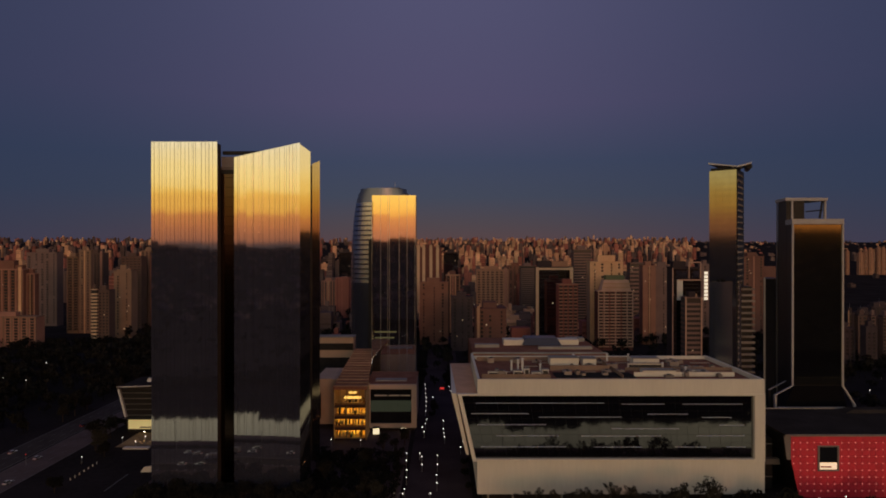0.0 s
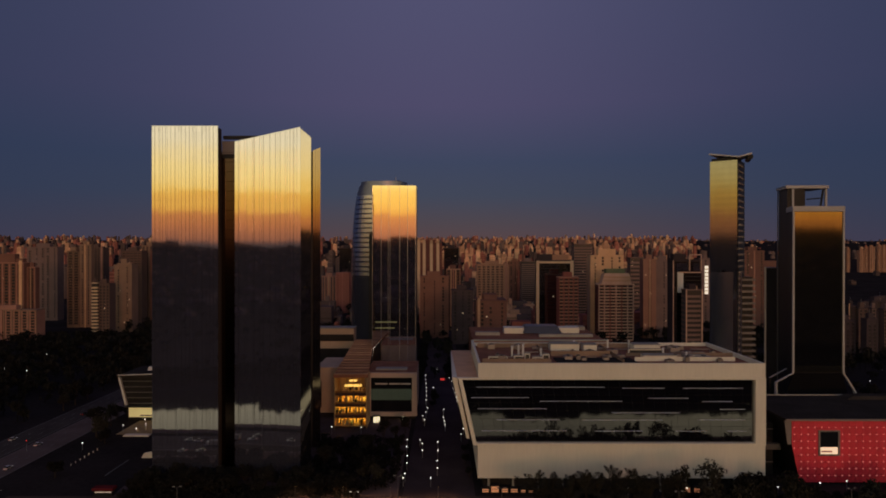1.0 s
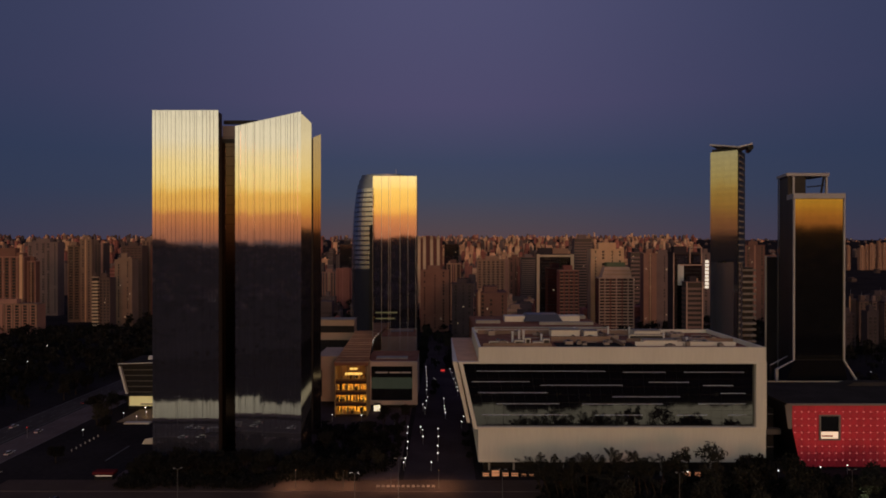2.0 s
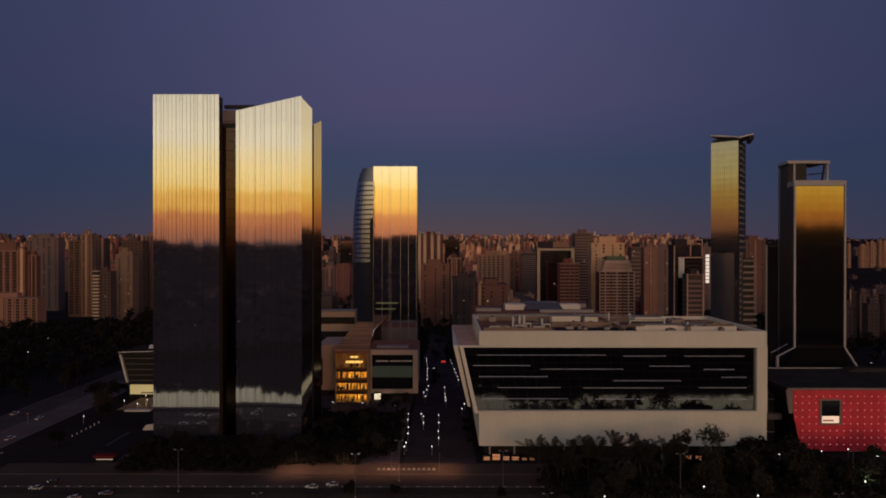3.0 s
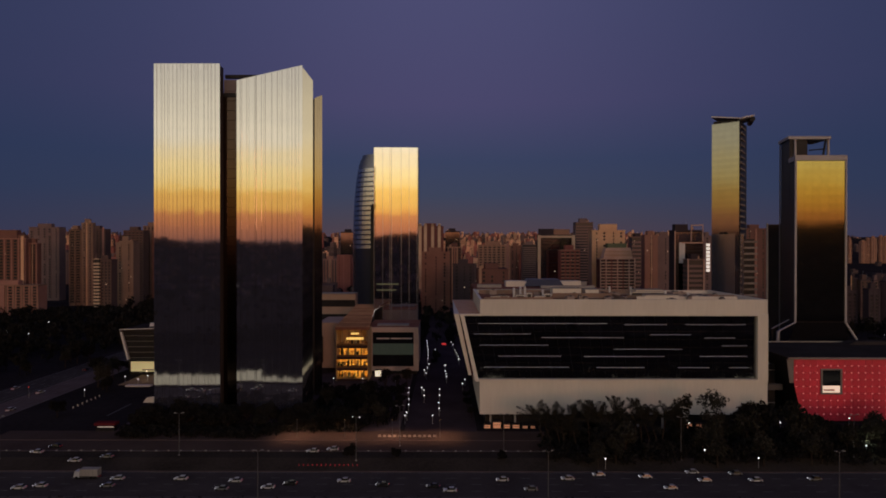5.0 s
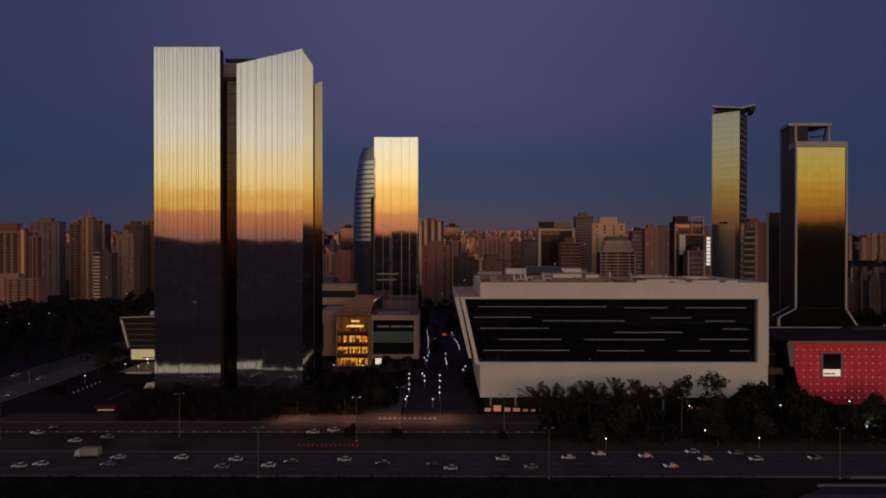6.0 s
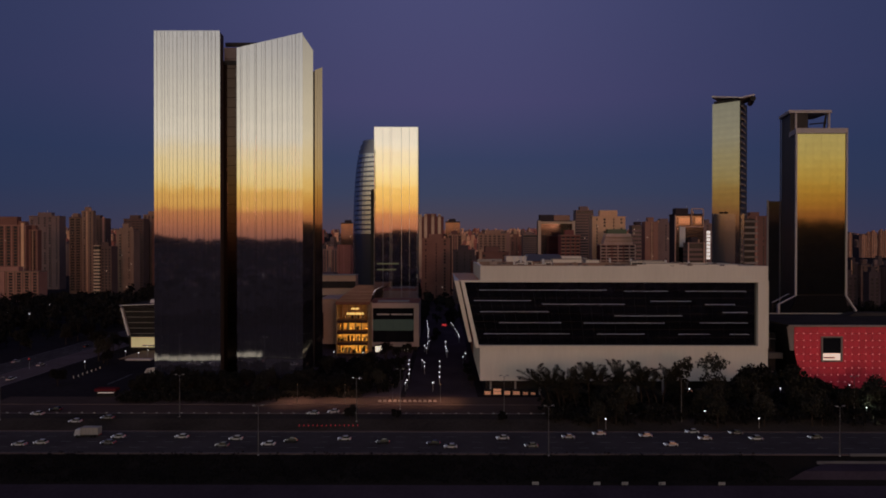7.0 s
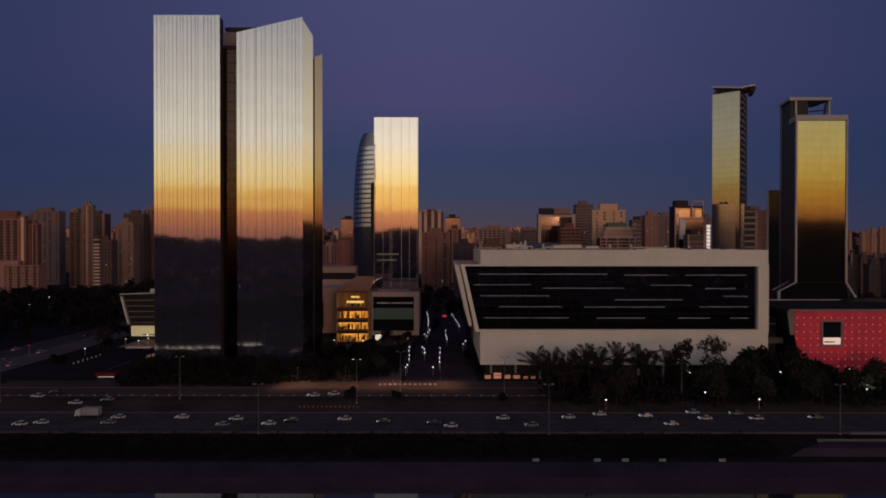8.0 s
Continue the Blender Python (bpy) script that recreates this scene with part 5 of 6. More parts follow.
block("office_building", 8, 30, 600, 54, W_SHADE, "sooty low office block", style="plain", cols=3)
block("apartment_building", -187, -166, 920, 52, W_PINK, "pink apartment tower beside a twin", style="grid")
block("apartment_building", -163, -144, 925, 54, W_PINK, "pink apartment tower beside a twin", style="grid")
block("office_building", -174, -150, 1000, 96, W_DARK, "dark glass tower among apartments", style="glass")
l1 = block("apartment_building", -490, -452, 643, 80, W_BRICK, "red-brown apartment tower with arched pale ribs", style="ribs", cols=5, trim=W_PINK, crown=((0.2, 0.7, 9), (0.05, 0.9, 4)))
block("apartment_building", -452, -443, 648, 75, W_BRICK, "narrow red-brown stair wing", style="ribs", cols=1, trim=W_PINK)
block("apartment_building", -500, -424, 622, 31, W_PINK, "low pinkish apartment range with pilasters", style="ribs", cols=9, trim=W_GTAN)
block("apartment_building", -552, -512, 792, 97, W_GREY, "tall shadowed grey apartment slab", style="plain", cols=5)
block("apartment_building", -508, -478, 840, 96, W_GBROWN, "brown apartment tower among taller blocks", style="grid")
block("apartment_building", -455, -441, 722, 92, W_GTAN, "beige tower with stacked balconies", style="balcony", cols=2, trim=W_GBROWN)
block("apartment_building", -441, -427, 724, 100, W_GTAN, "tan tower flank with paired windows", style="plain", cols=2, deep=6)
block("apartment_building", -378, -363, 649, 57, W_GBROWN, "brown apartment block with white balcony corner", style="grid", cols=4)
block("apartment_building", -380.8, -374.6, 646.5, 58, W_GBROWN, "narrow bay of stacked white balconies", style="bands", trim=W_CREAM, deep=2.2, floors=15)
block("apartment_building", -378, -358, 686, 76, W_GTAN, "tan apartment tower with a water-tank roof", style="plain", cols=2, crown=((0.1, 0.9, 2), (0.25, 0.6, 7)))
block("apartment_building", -410, -385, 762, 92, W_GBROWN, "brown apartment tower with dark crown", style="grid")
block("apartment_building", -404, -384, 800, 99, W_GTAN, "beige apartment tower behind", style="grid")
block("apartment_building", -383, -362, 780, 92, W_BRICK, "red apartment tower with blank flank", style="plain", cols=2)
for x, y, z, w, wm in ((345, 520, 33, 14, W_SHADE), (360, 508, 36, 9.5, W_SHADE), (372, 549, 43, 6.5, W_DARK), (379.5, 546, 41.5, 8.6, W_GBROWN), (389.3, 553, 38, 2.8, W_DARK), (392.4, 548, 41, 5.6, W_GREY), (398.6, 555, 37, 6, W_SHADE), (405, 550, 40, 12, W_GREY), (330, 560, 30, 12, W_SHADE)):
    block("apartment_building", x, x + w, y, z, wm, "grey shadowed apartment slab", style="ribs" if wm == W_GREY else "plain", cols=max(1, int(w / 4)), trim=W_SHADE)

ft = block("apartment_building", 352, 376, 700, 93, W_BROWN, "brown apartment tower with a lower stepped wing", style="plain", cols=3)
part("wing", Geo(ft.location).box(376.4, 391, 702, 712, 0, 82), W_BROWN, ft, "lower brown wing")
for x, w, z in ((1216, 9, 93), (1254, 15, 88), (1271, 9, 95), (1284, 16, 99), (1309, 11, 103), (1323, 13, 101), (1190, 10, 86)):
    block("apartment_building", x, x + w, 1800, z, W_TAN, "distant pale apartment tower on rising ground", style="plain", cols=2)
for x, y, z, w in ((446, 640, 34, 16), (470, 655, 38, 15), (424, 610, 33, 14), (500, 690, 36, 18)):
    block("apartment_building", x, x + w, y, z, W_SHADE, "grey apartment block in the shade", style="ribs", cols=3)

# ---------------------------------------------------------------- dense city beyond, too many blocks to count
def city(name, rr, n, y0, y1, mat, label, lo, hi, skip=None, spread=0.86, zb=6, west=False):
    g = Geo((0, (y0 + y1) / 2, 0))
    for _ in range(n):
        y = y0 + (y1 - y0) * rr.random() ** 0.8
        x = rr.uniform(-1, 1) * abs(y) * spread + (rr.uniform(-60, 60))
        if skip and skip(x, y):
            continue
        w, d = (rr.uniform(7, 17), rr.uniform(8, 18)) if y > 1400 else (rr.uniform(9, 22), rr.uniform(9, 20))
        z = height(x, y)
        h = lo + (hi - lo) * rr.random() ** 1.7
        if x > 0.42 * y > 0:                # lower, greener quarter
            if rr.random() < (0.45 if mat == F_GREY else 0.93) + 0.4 * (y < 2300):
                continue
            h *= 0.4
        if x < -0.12 * y < 0 and (mat in (F_TAN, F_CREAM) and rr.random() < 0.75 or mat == F_BRICK and rr.random() < 0.5):      # duller quarter to the north
            continue
        g.box(x, x + w, y, y + d, z - zb, z + h)
        if y > 600 and rr.random() < 0.07:
            s = 0.5 + y / 2600
            xx, zz = x + rr.uniform(1, w - 2), z + rr.uniform(0.25, 0.8) * h
            LIT.box(xx, xx + s, y - 1.0, y - 0.7, zz, zz + s)
        if rr.random() < 0.75:
            a, b = rr.uniform(0.1, 0.4), rr.uniform(0.55, 0.9)
            g.box(x + a * w, x + b * w, y + .2 * d, y + .8 * d, z + h, z + h + rr.uniform(2, 7))
        if rr.random() < 0.5:
            k = int(w // 5)
            for i in range(k):
                xx = x + (i + .5) * w / k
                g.box(xx - .6, xx + .6, y - .5, y, z, z + h - 1)
        else:
            for j in range(int(h // 6.5)):
                g.box(x - .3, x + w + .3, y - .6, y, z + 4 + j * 6.5, z + 6.2 + j * 6.5)
    return solo(name, g, mat, label, "buildings", kind="stuff")


def farmat(name, c):
    return material(name, c, 0.9, vary=0.2, scale=0.05, fine=0.3, island=0.42)


LIT = Geo((0, 2000, 0))
F_CREAM = farmat("far_cream_walls", (0.70, 0.445, 0.28))
F_TAN, F_BRICK, F_GREY = farmat("far_tan_walls", (0.62, 0.36, 0.225)), farmat("far_red_walls", (0.32, 0.125, 0.10)), farmat("far_grey_walls", (0.14, 0.10, 0.095))
rr = random.Random(77)
inpark = lambda x, y: y < 950 and x < -250 or abs(x - 0) < 30 and y < 700
for i, (m, lab) in enumerate(((F_TAN, "dense tan apartment towers to the horizon"), (F_BRICK, "dense red-brown towers to the horizon"), (F_GREY, "dense grey towers to the horizon"))):
    city("city_blocks", rr, 330, 820, 1500, m, lab, 18, 62, skip=inpark)
    city("city_blocks", rr, 700, 1400, 2700, m, lab, 18, 62)
    city("city_blocks", rr, 900, 2500, 4750, m, lab, 9, 36, spread=0.8)
    city("city_blocks", rr, 150, 620, 900, m, lab, 6, 26, skip=inpark, spread=0.7)
    city("west_city_blocks", rr, 220, -3900, -250, F_GREY, "low city on the far bank", 5, 14, spread=0.9)
city("city_blocks", rr, 120, 950, 2000, F_CREAM, "scattered cream apartment towers", 24, 66, skip=inpark)
city("city_blocks", rr, 260, 2000, 4600, F_CREAM, "scattered far cream apartment towers", 14, 50, spread=0.8)
gc = Geo((940, 2500, 0))
for k in range(15):                         # a cluster of cream towers on the rise
    x, y = 830 + k * 15.5 + rr.uniform(-6, 6), 2500 + rr.uniform(-60, 60)
    z, h, w = height(x, y), rr.uniform(34, 56), rr.uniform(8, 14)
    gc.box(x, x + w, y, y + 12, z - 4, z + h).box(x + .3 * w, x + .7 * w, y + 2, y + 9, z + h, z + h + 3.5)
solo("city_blocks", gc, F_CREAM, "cluster of far cream apartment towers", "buildings", kind="stuff")
solo("city_lights", LIT, LITW, "lit windows scattered through the far city", "lights", kind="stuff")

# ---------------------------------------------------------------- trees
def leaves(g, c, r, n, rr, size, squash=0.8):
    for _ in range(n):
        v = Vector((rr.gauss(0, 1), rr.gauss(0, 1), rr.gauss(0, 1))).normalized() * r * rr.uniform(0.45, 1.05)
        p = Vector(c) + Vector((v.x, v.y, v.z * squash))
        q = Euler((rr.uniform(0, 6.3), rr.uniform(0, 6.3), rr.uniform(0, 6.3))).to_matrix()
        s = size * rr.uniform(0.6, 1.3)
        a, b, d = q @ Vector((s, 0, 0)), q @ Vector((0, s * .55, 0)), q @ Vector((0, 0, s * .25))
        g.poly(p - a, p + b + d, p + a, p - b + d)


def tree_proto(seed, h, rad, mat, dens=1.0, size=0.5, name="tree", label="dark broad-leaved tree with a ragged crown"):
    rr = random.Random(seed)
    t = thing(name, 0, -8000, 0, label, "tree", "street trees")
    tr, cr = Geo(), Geo()
    fork = h * rr.uniform(0.3, 0.42)
    tr.tube((0, 0, -0.3), (0.1, 0.1, fork), 0.03 * h, 0.02 * h, 8)
    for i in range(7):
        w = i * 0.9 + rr.uniform(-.3, .3)
        e = Vector((math.cos(w) * rad * rr.uniform(.35, .75), math.sin(w) * rad * rr.uniform(.35, .75), rr.uniform(0.55, 0.92) * h))
        tr.tube((0.1, 0.1, fork * rr.uniform(.8, 1)), e, 0.012 * h, 0.004 * h, 5)
        leaves(cr, e, rad * rr.uniform(.38, .55), int(70 * dens), rr, size)
        e2 = e * 0.7 + Vector((rr.uniform(-1, 1), rr.uniform(-1, 1), 0.35 * h + rr.uniform(-1, 1)))
        leaves(cr, e2, rad * rr.uniform(.3, .45), int(50 * dens), rr, size)
    part("trunk", tr, BARK, t)
    part("crown", cr, mat, t)
    return t


def palm_proto(seed, h, lean, label="tall palm with upright feathery fronds", name="palm_tree"):
    """Ringed trunk and plume-like fronds, each a curved rib with rows of narrow leaflets."""
    rr = random.Random(seed)
    t = thing(name, 0, -8000, 0, label, "palm", "palms before the mall")
    tr = Geo()
    for k in range(6):
        a, b = k / 6, (k + 1) / 6
        tr.tube((lean * a * a * 2, 0, h * a - .1), (lean * b * b * 2, 0, h * b), 0.24 - .02 * k, 0.22 - .02 * k, 7)
    part("trunk", tr, BARK, t)
    for k in range(13):
        g = Geo()
        w, lift = k * 2.4 + rr.uniform(-.3, .3), rr.uniform(0.75, 1.5) if k < 9 else rr.uniform(0.1, 0.6)
        L = rr.uniform(4.6, 6.6)
        out = Vector((math.cos(w), math.sin(w), 0))
        rib = [Vector((lean * 2, 0, h)) + out * (L * u * math.cos(lift) + 1.1 * u * u) + Vector((lean * .5 * u, 0, L * (math.sin(lift) * u - 0.16 * u ** 3))) for u in (0, .16, .32, .48, .64, .8, .92, 1)]
        for i in range(7):
            p, q = rib[i], rib[i + 1]
            way = (q - p).normalized()
            sd = way.cross(Vector((0, 0, 1)))
            sd = (sd if sd.length > .1 else Vector((1, 0, 0))).normalized()
            nrm = sd.cross(way)
            g.poly(p - sd * .05, p + sd * .05, q + sd * .04, q - sd * .04)
            reach = (0.35, .85, 1.1, 1.15, 1.05, .85, .5)[i]
            for m in range(3):
                c = p.lerp(q, m / 3)
                for a in (0.5, 2.64, 3.9, 5.5):     # leaflets all round the rib
                    d = (sd * math.cos(a) + nrm * math.sin(a) * .7 + way * .8).normalized() * reach * rr.uniform(.75, 1.15)
                    g.poly(c, c + d * .5 + way * .10, c + d + Vector((0, 0, -.12)), c + d * .5 - way * .08)
        part("frond", g, LEAF2, t)
    return t


slender = [tree_proto(5, 16, 3.3, LEAF2, .75, .5, label="tall slender tree with an open two-lobed crown"), tree_proto(9, 18.5, 5.6, LEAF2, .85, .5, label="tall tree with a rounded open crown")]
protos = [tree_proto(1, 9, 4.2, LEAF), tree_proto(2, 11, 4.6, LEAF2), tree_proto(3, 7, 3.6, LEAF, 1.2), tree_proto(4, 14, 5.2, LEAF, .8, .6, label="tall dark tree with a rounded open crown")]
palms = [palm_proto(6, 7.6, -0.9), palm_proto(7, 8.6, 0.4), palm_proto(8, 8.2, -0.3)]


def plant(proto, x, y, s, turn):
    return copy_thing(proto, Matrix.Translation((x, y, height(x, y))) @ Matrix.Rotation(turn, 4, "Z") @ Matrix.Diagonal((s, s, s, 1)))


rr = random.Random(12)
for x in (35, 38, 40.5, 43, 46, 48, 50.5, 53, 55, 57.5, 60, 63.5, 67, 70, 73, 74.5, 77):                                # palms before the mall
    plant(palms[0] if x < 45 else rr.choice(palms), x + rr.uniform(-.8, .8), 212 + rr.uniform(-3, 4), rr.uniform(1.12, 1.42), rr.uniform(-.5, .5))
for x, y, s, k in ((100, 216, 0.95, 1), (107, 212, 1.4, 1), (111, 213, 1.8, 0), (126, 214, 1.35, 1), (133, 213, 1.3, 0), (55, 207, 1.1, 0), (62, 206, 1.0, 1)):
    plant(protos[k], x, y, s, rr.uniform(0, 6))
plant(slender[0], 83.8, 211, 1.22, 0.4)
plant(slender[1], 95.4, 213, 1.08, 2.0)
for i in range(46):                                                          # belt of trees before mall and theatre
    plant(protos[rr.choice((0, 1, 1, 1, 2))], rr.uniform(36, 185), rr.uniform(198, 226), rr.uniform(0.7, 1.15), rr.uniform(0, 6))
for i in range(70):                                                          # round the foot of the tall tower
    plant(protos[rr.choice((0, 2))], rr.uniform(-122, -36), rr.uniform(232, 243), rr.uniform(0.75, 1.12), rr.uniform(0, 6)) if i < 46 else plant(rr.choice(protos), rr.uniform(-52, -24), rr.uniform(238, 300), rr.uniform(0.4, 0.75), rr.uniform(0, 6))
for i in range(26):                                                          # avenue median and corner
    plant(rr.choice(protos), rr.choice((-226, -183, -181)) + rr.uniform(-2, 2), rr.uniform(345, 480), rr.uniform(0.7, 1.2), rr.uniform(0, 6))
for i in range(24):                                                          # side street
    plant(rr.choice(protos[:3]), rr.choice((-17.5, 4.5)) + rr.uniform(-1, 1), rr.uniform(400, 640), rr.uniform(0.8, 1.3), rr.uniform(0, 6))
for x, y, s in ((-6.5, 362, .6), (-5.2, 371, .7), (-6.0, 381, .6), (-20, 312, .7), (-21.5, 325, .6), (-19.5, 338, .5), (9.8, 268, .6), (10.4, 282, .55), (11.0, 252, .5)):
    plant(rr.choice(protos[:3]), x, y, s, rr.uniform(0, 6))
for i in range(9):                                                           # verge bushes
    plant(protos[2], rr.choice((-120, -30, 24, 34, 52, 120, 140)) + rr.uniform(-14, 14), rr.uniform(197, 207), rr.uniform(0.4, 0.7), rr.uniform(0, 6))
for x, y, s, k in ((-172, 300, 1.1, 1), (-178, 306, 1.0, 3), (-168, 296, 0.9, 2), (-119, 238, 0.95, 0), (-164, 252, 0.9, 2), (-181, 325, 1.0, 1), (-184, 336, 0.9, 0)):
    plant(protos[k], x, y, s, rr.uniform(0, 6))
for p in protos + palms + slender:
    for o in (*p.children_recursive, p):
        bpy.data.objects.remove(o)


def woods(name, n, area, rr, lo, hi, label, cat="trees"):
    """Far woodland: many leaf clumps with ragged tops, as one stuff object."""
    x0, x1, y0, y1 = area
    g = Geo(((x0 + x1) / 2, (y0 + y1) / 2, 0))
    for _ in range(n):
        x, y = rr.uniform(x0, x1), rr.uniform(y0, y1)
        h = rr.uniform(lo, hi)
        z = height(x, y)
        g.tube((x, y, z - 1), (x, y, z + h * .6), 0.3, 0.15, 4)
        for k in range(3):
            leaves(g, (x + rr.uniform(-2, 2), y + rr.uniform(-2, 2), z + h * rr.uniform(.45, .85)), h * rr.uniform(.25, .4), 16, rr, h * 0.16)
    return solo(name, g, LEAF, label, cat, kind="stuff")


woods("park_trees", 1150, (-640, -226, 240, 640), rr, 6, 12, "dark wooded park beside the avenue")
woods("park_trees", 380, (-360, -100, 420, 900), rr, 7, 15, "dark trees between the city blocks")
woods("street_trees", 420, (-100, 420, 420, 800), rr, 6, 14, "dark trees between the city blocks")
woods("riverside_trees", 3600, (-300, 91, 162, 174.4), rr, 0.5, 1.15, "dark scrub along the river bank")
woods("bank_trees", 1500, (-460, 460, 41, 48), rr, 5.6, 8.8, "dark trees on the far river bank")
# unseen groves added to trim the bright river strip mirrored in the glass
woods("bank_grove", 420, (-158, 2, 41, 47), rr, 9.5, 13.0, "unseen taller trees added to cut the river's reflection")
woods("bank_grove", 130, (46, 98, 41, 47), rr, 9.0, 12.0, "unseen taller trees added to cut the river's reflection")
# unseen undergrowth added to block sky showing beneath the bank trees
woods("bank_scrub", 2200, (-460, 460, 43, 49.5), rr, 2.0, 4.2, "unseen scrub added to close sky gaps under the trees", "shrubs")
woods("west_trees", 2200, (-1100, 1100, -800, 38), rr, 4, 9, "dark trees on the far side of the river")
woods("forecourt_shrubs", 330, (-124, -64, 224, 238), rr, 1.6, 3.4, "dark shrubs at the foot of the tower", "shrubs")
woods("forecourt_shrubs", 120, (-64, -34, 232, 240), rr, 1.6, 3.4, "dark shrubs at the foot of the tower", "shrubs")
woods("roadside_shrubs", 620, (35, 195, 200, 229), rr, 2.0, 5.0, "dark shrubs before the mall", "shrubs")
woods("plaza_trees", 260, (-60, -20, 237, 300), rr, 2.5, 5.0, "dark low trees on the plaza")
woods("right_trees", 420, (220, 620, 330, 700), rr, 7, 15, "dark trees beside the towers")
gl = Geo((0, -900, 0))
for i in range(26):                                                          # lamps on the far side of the river
    y = -60 - 2600 * rr.random() ** 1.6
    x, z, q = rr.uniform(-1, 1) * (260 - 0.62 * y), 5.0, 0.26 - 0.00015 * y
    gl.ball((x, y, height(x, y) + rr.uniform(6, 14)), q, 6, 4)
solo("far_bank_lights", gl, LAMPW, "scattered white lamps on the far bank", "lights", kind="stuff")
gw = Geo((0, -4200, 0))
for i in range(900):                                                         # trees and roofs on the western ridge
    x, y = rr.uniform(-4500, 4500), rr.uniform(-4500, -3900)
    z = height(x, y)
    gw.ball((x, y, z + 3), rr.uniform(8, 26), 6, 4, rr.uniform(.5, 1.0))
solo("ridge_trees", gw, LEAF, "distant dark wooded ridge", "woods", kind="stuff")

# ---------------------------------------------------------------- street lamps
POLE = material("weathered_lamp_steel", (0.13, 0.125, 0.12), 0.6, 0.5, vary=0.3)


def lamp_proto(h, arms, lens):
    t = thing("street_lamp", 0, -8000, 0, "tall steel street lamp with two heads", "street lamp", "street lamps")
    part("pole", Geo().tube((0, 0, 0), (0, 0, h), 0.16, 0.08, 7), POLE, t)
    part("foot", Geo().tube((0, 0, 0), (0, 0, 0.5), 0.3, 0.22, 8), CONCRETE, t)
    for s in arms:
        a = part("arm", Geo().tube((0, 0, h - .1), (s * 1.2, 0, h + .35), 0.06, 0.05, 5), POLE, t)
        part("head", Geo().box(s * 1.2 - .45, s * 1.2 + .45, -.2, .2, h + .28, h + .45), POLE, a)
        part("lens", Geo().box(s * 1.2 - .3, s * 1.2 + .3, -.15, .15, h + .2, h + .28), lens, a)
    return t


LP = lamp_proto(14.5, (-1, 1), LENS)
for x, y in ((-92, 206), (-152, 203), (-16.5, 216), (20, 205), (80, 203), (-212, 205), (140, 205), (-55, 174.6), (30, 174.6), (115, 174.6), (-140, 174.6)):
    copy_thing(LP, pose(x, y, height(x, y), 0, 0, 6))
lit = lamp_proto(14.7, (-1, 1), LAMPW)
lit.location = (-30.3, 202.2, -0.35)
tagged(lit, "steel street lamp with two glowing heads", "street lamp", "street lamps")
for o in (*LP.children_recursive, LP):
    bpy.data.objects.remove(o)


def bollard_proto():
    t = thing("post_lamp", 0, -8000, 0, "short post lamp with a glowing white globe", "post lamp", "post lamps along the street")
    part("post", Geo().tube((0, 0, 0), (0, 0, 3.2), 0.09, 0.07, 6), STEEL, t)
    part("globe", Geo().ball((0, 0, 3.5), 0.25, 8, 5), LAMPW, t, "glowing white globe")
    return t


BP = bollard_proto()
row = [(88, 203), (104, 198.5), (162, 240), (53, 198), (-16.0, 247.6), (-16.0, 260), (-16.3, 269), (-17.3, 281), (-17.6, 291), (-11.4, 291), (-9.7, 276), (-2.6, 254), (-2.8, 263), (-2.6, 276), (-2.8, 288), (8.8, 300), (10.3, 309), (-10.2, 286), (-5.2, 243), (-16.4, 243),
       (-18.5, 455), (-13.3, 438), (-12.5, 425), (-12.0, 411), (-11.3, 399), (-11.0, 389), (-10.7, 378), (-10.7, 367), (-9.4, 349), (-10.0, 340), (-11.6, 333), (-10.3, 325), (0.1, 346), (0.1, 330), (0.5, 323), (0.8, 316), (2.1, 454), (3.6, 442), (4.5, 430), (5.6, 418), (6.7, 397), (7.5, 386), (8.2, 374), (8.5, 365), (-6.8, 400), (-5.1, 460), (-58.3, 312), (-42.9, 311), (-25.3, 306),
       (-173, 286), (-159, 309), (260, 340), (300, 420), (330, 395), (345, 470), (240, 380), (95, 233), (108, 231), (131, 234), (150, 238), (72, 233), (168, 232), (-169, 315), (-158, 317)]
for x, y in row:
    copy_thing(BP, pose(x, y, max(-2.0, height(x, y)) + 0.05))
for o in (*BP.children_recursive, BP):
    bpy.data.objects.remove(o)
solo("tail_light", Geo((0.5, 434, 0)).box(-2.2, 0.8, 433.6, 434.4, 0.9, 2.1), LAMPR, "row of red tail lights in the street", "lights")

for x, y in ((-312, 424), (-320, 482), (-291, 417)):          # tall lamps among the park trees
    pk = thing("park_lamp", x, y, 0, "tall park lamp with a glowing white globe", "lamp post", "park lamps")
    part("post", Geo().tube((0, 0, 0), (0, 0, 11.0), 0.14, 0.08, 6), POLE, pk)
    part("globe", Geo().ball((0, 0, 11.2), 0.26, 8, 5), LAMPW, pk, "glowing white globe")

# amber lamps over the forecourt footway
for x in (-56, -38, -20, -2):
    al = thing("footway_lamp", x, 225.2, 0.18, "low amber footway lamp on a steel post", "lamp post", "amber footway lamps")
    part("post", Geo().tube((0, 0, 0), (0, 0, 6.6), 0.08, 0.06, 6), POLE, al)
    part("globe", Geo().ball((0, 0, 6.8), 0.09, 8, 5), LAMPO, al, "glowing amber globe")
    bulb = new("bulb", bpy.data.lights.new("bulb", "SPOT"))
    bulb.data.spot_size, bulb.data.spot_blend = radians(142), 0.5
    bulb.data.energy, bulb.data.color, bulb.data.shadow_soft_size = 2900.0, (1.0, 0.52, 0.25), 0.25
    bulb.parent, bulb.location = al, (0, 0.6, 6.9)

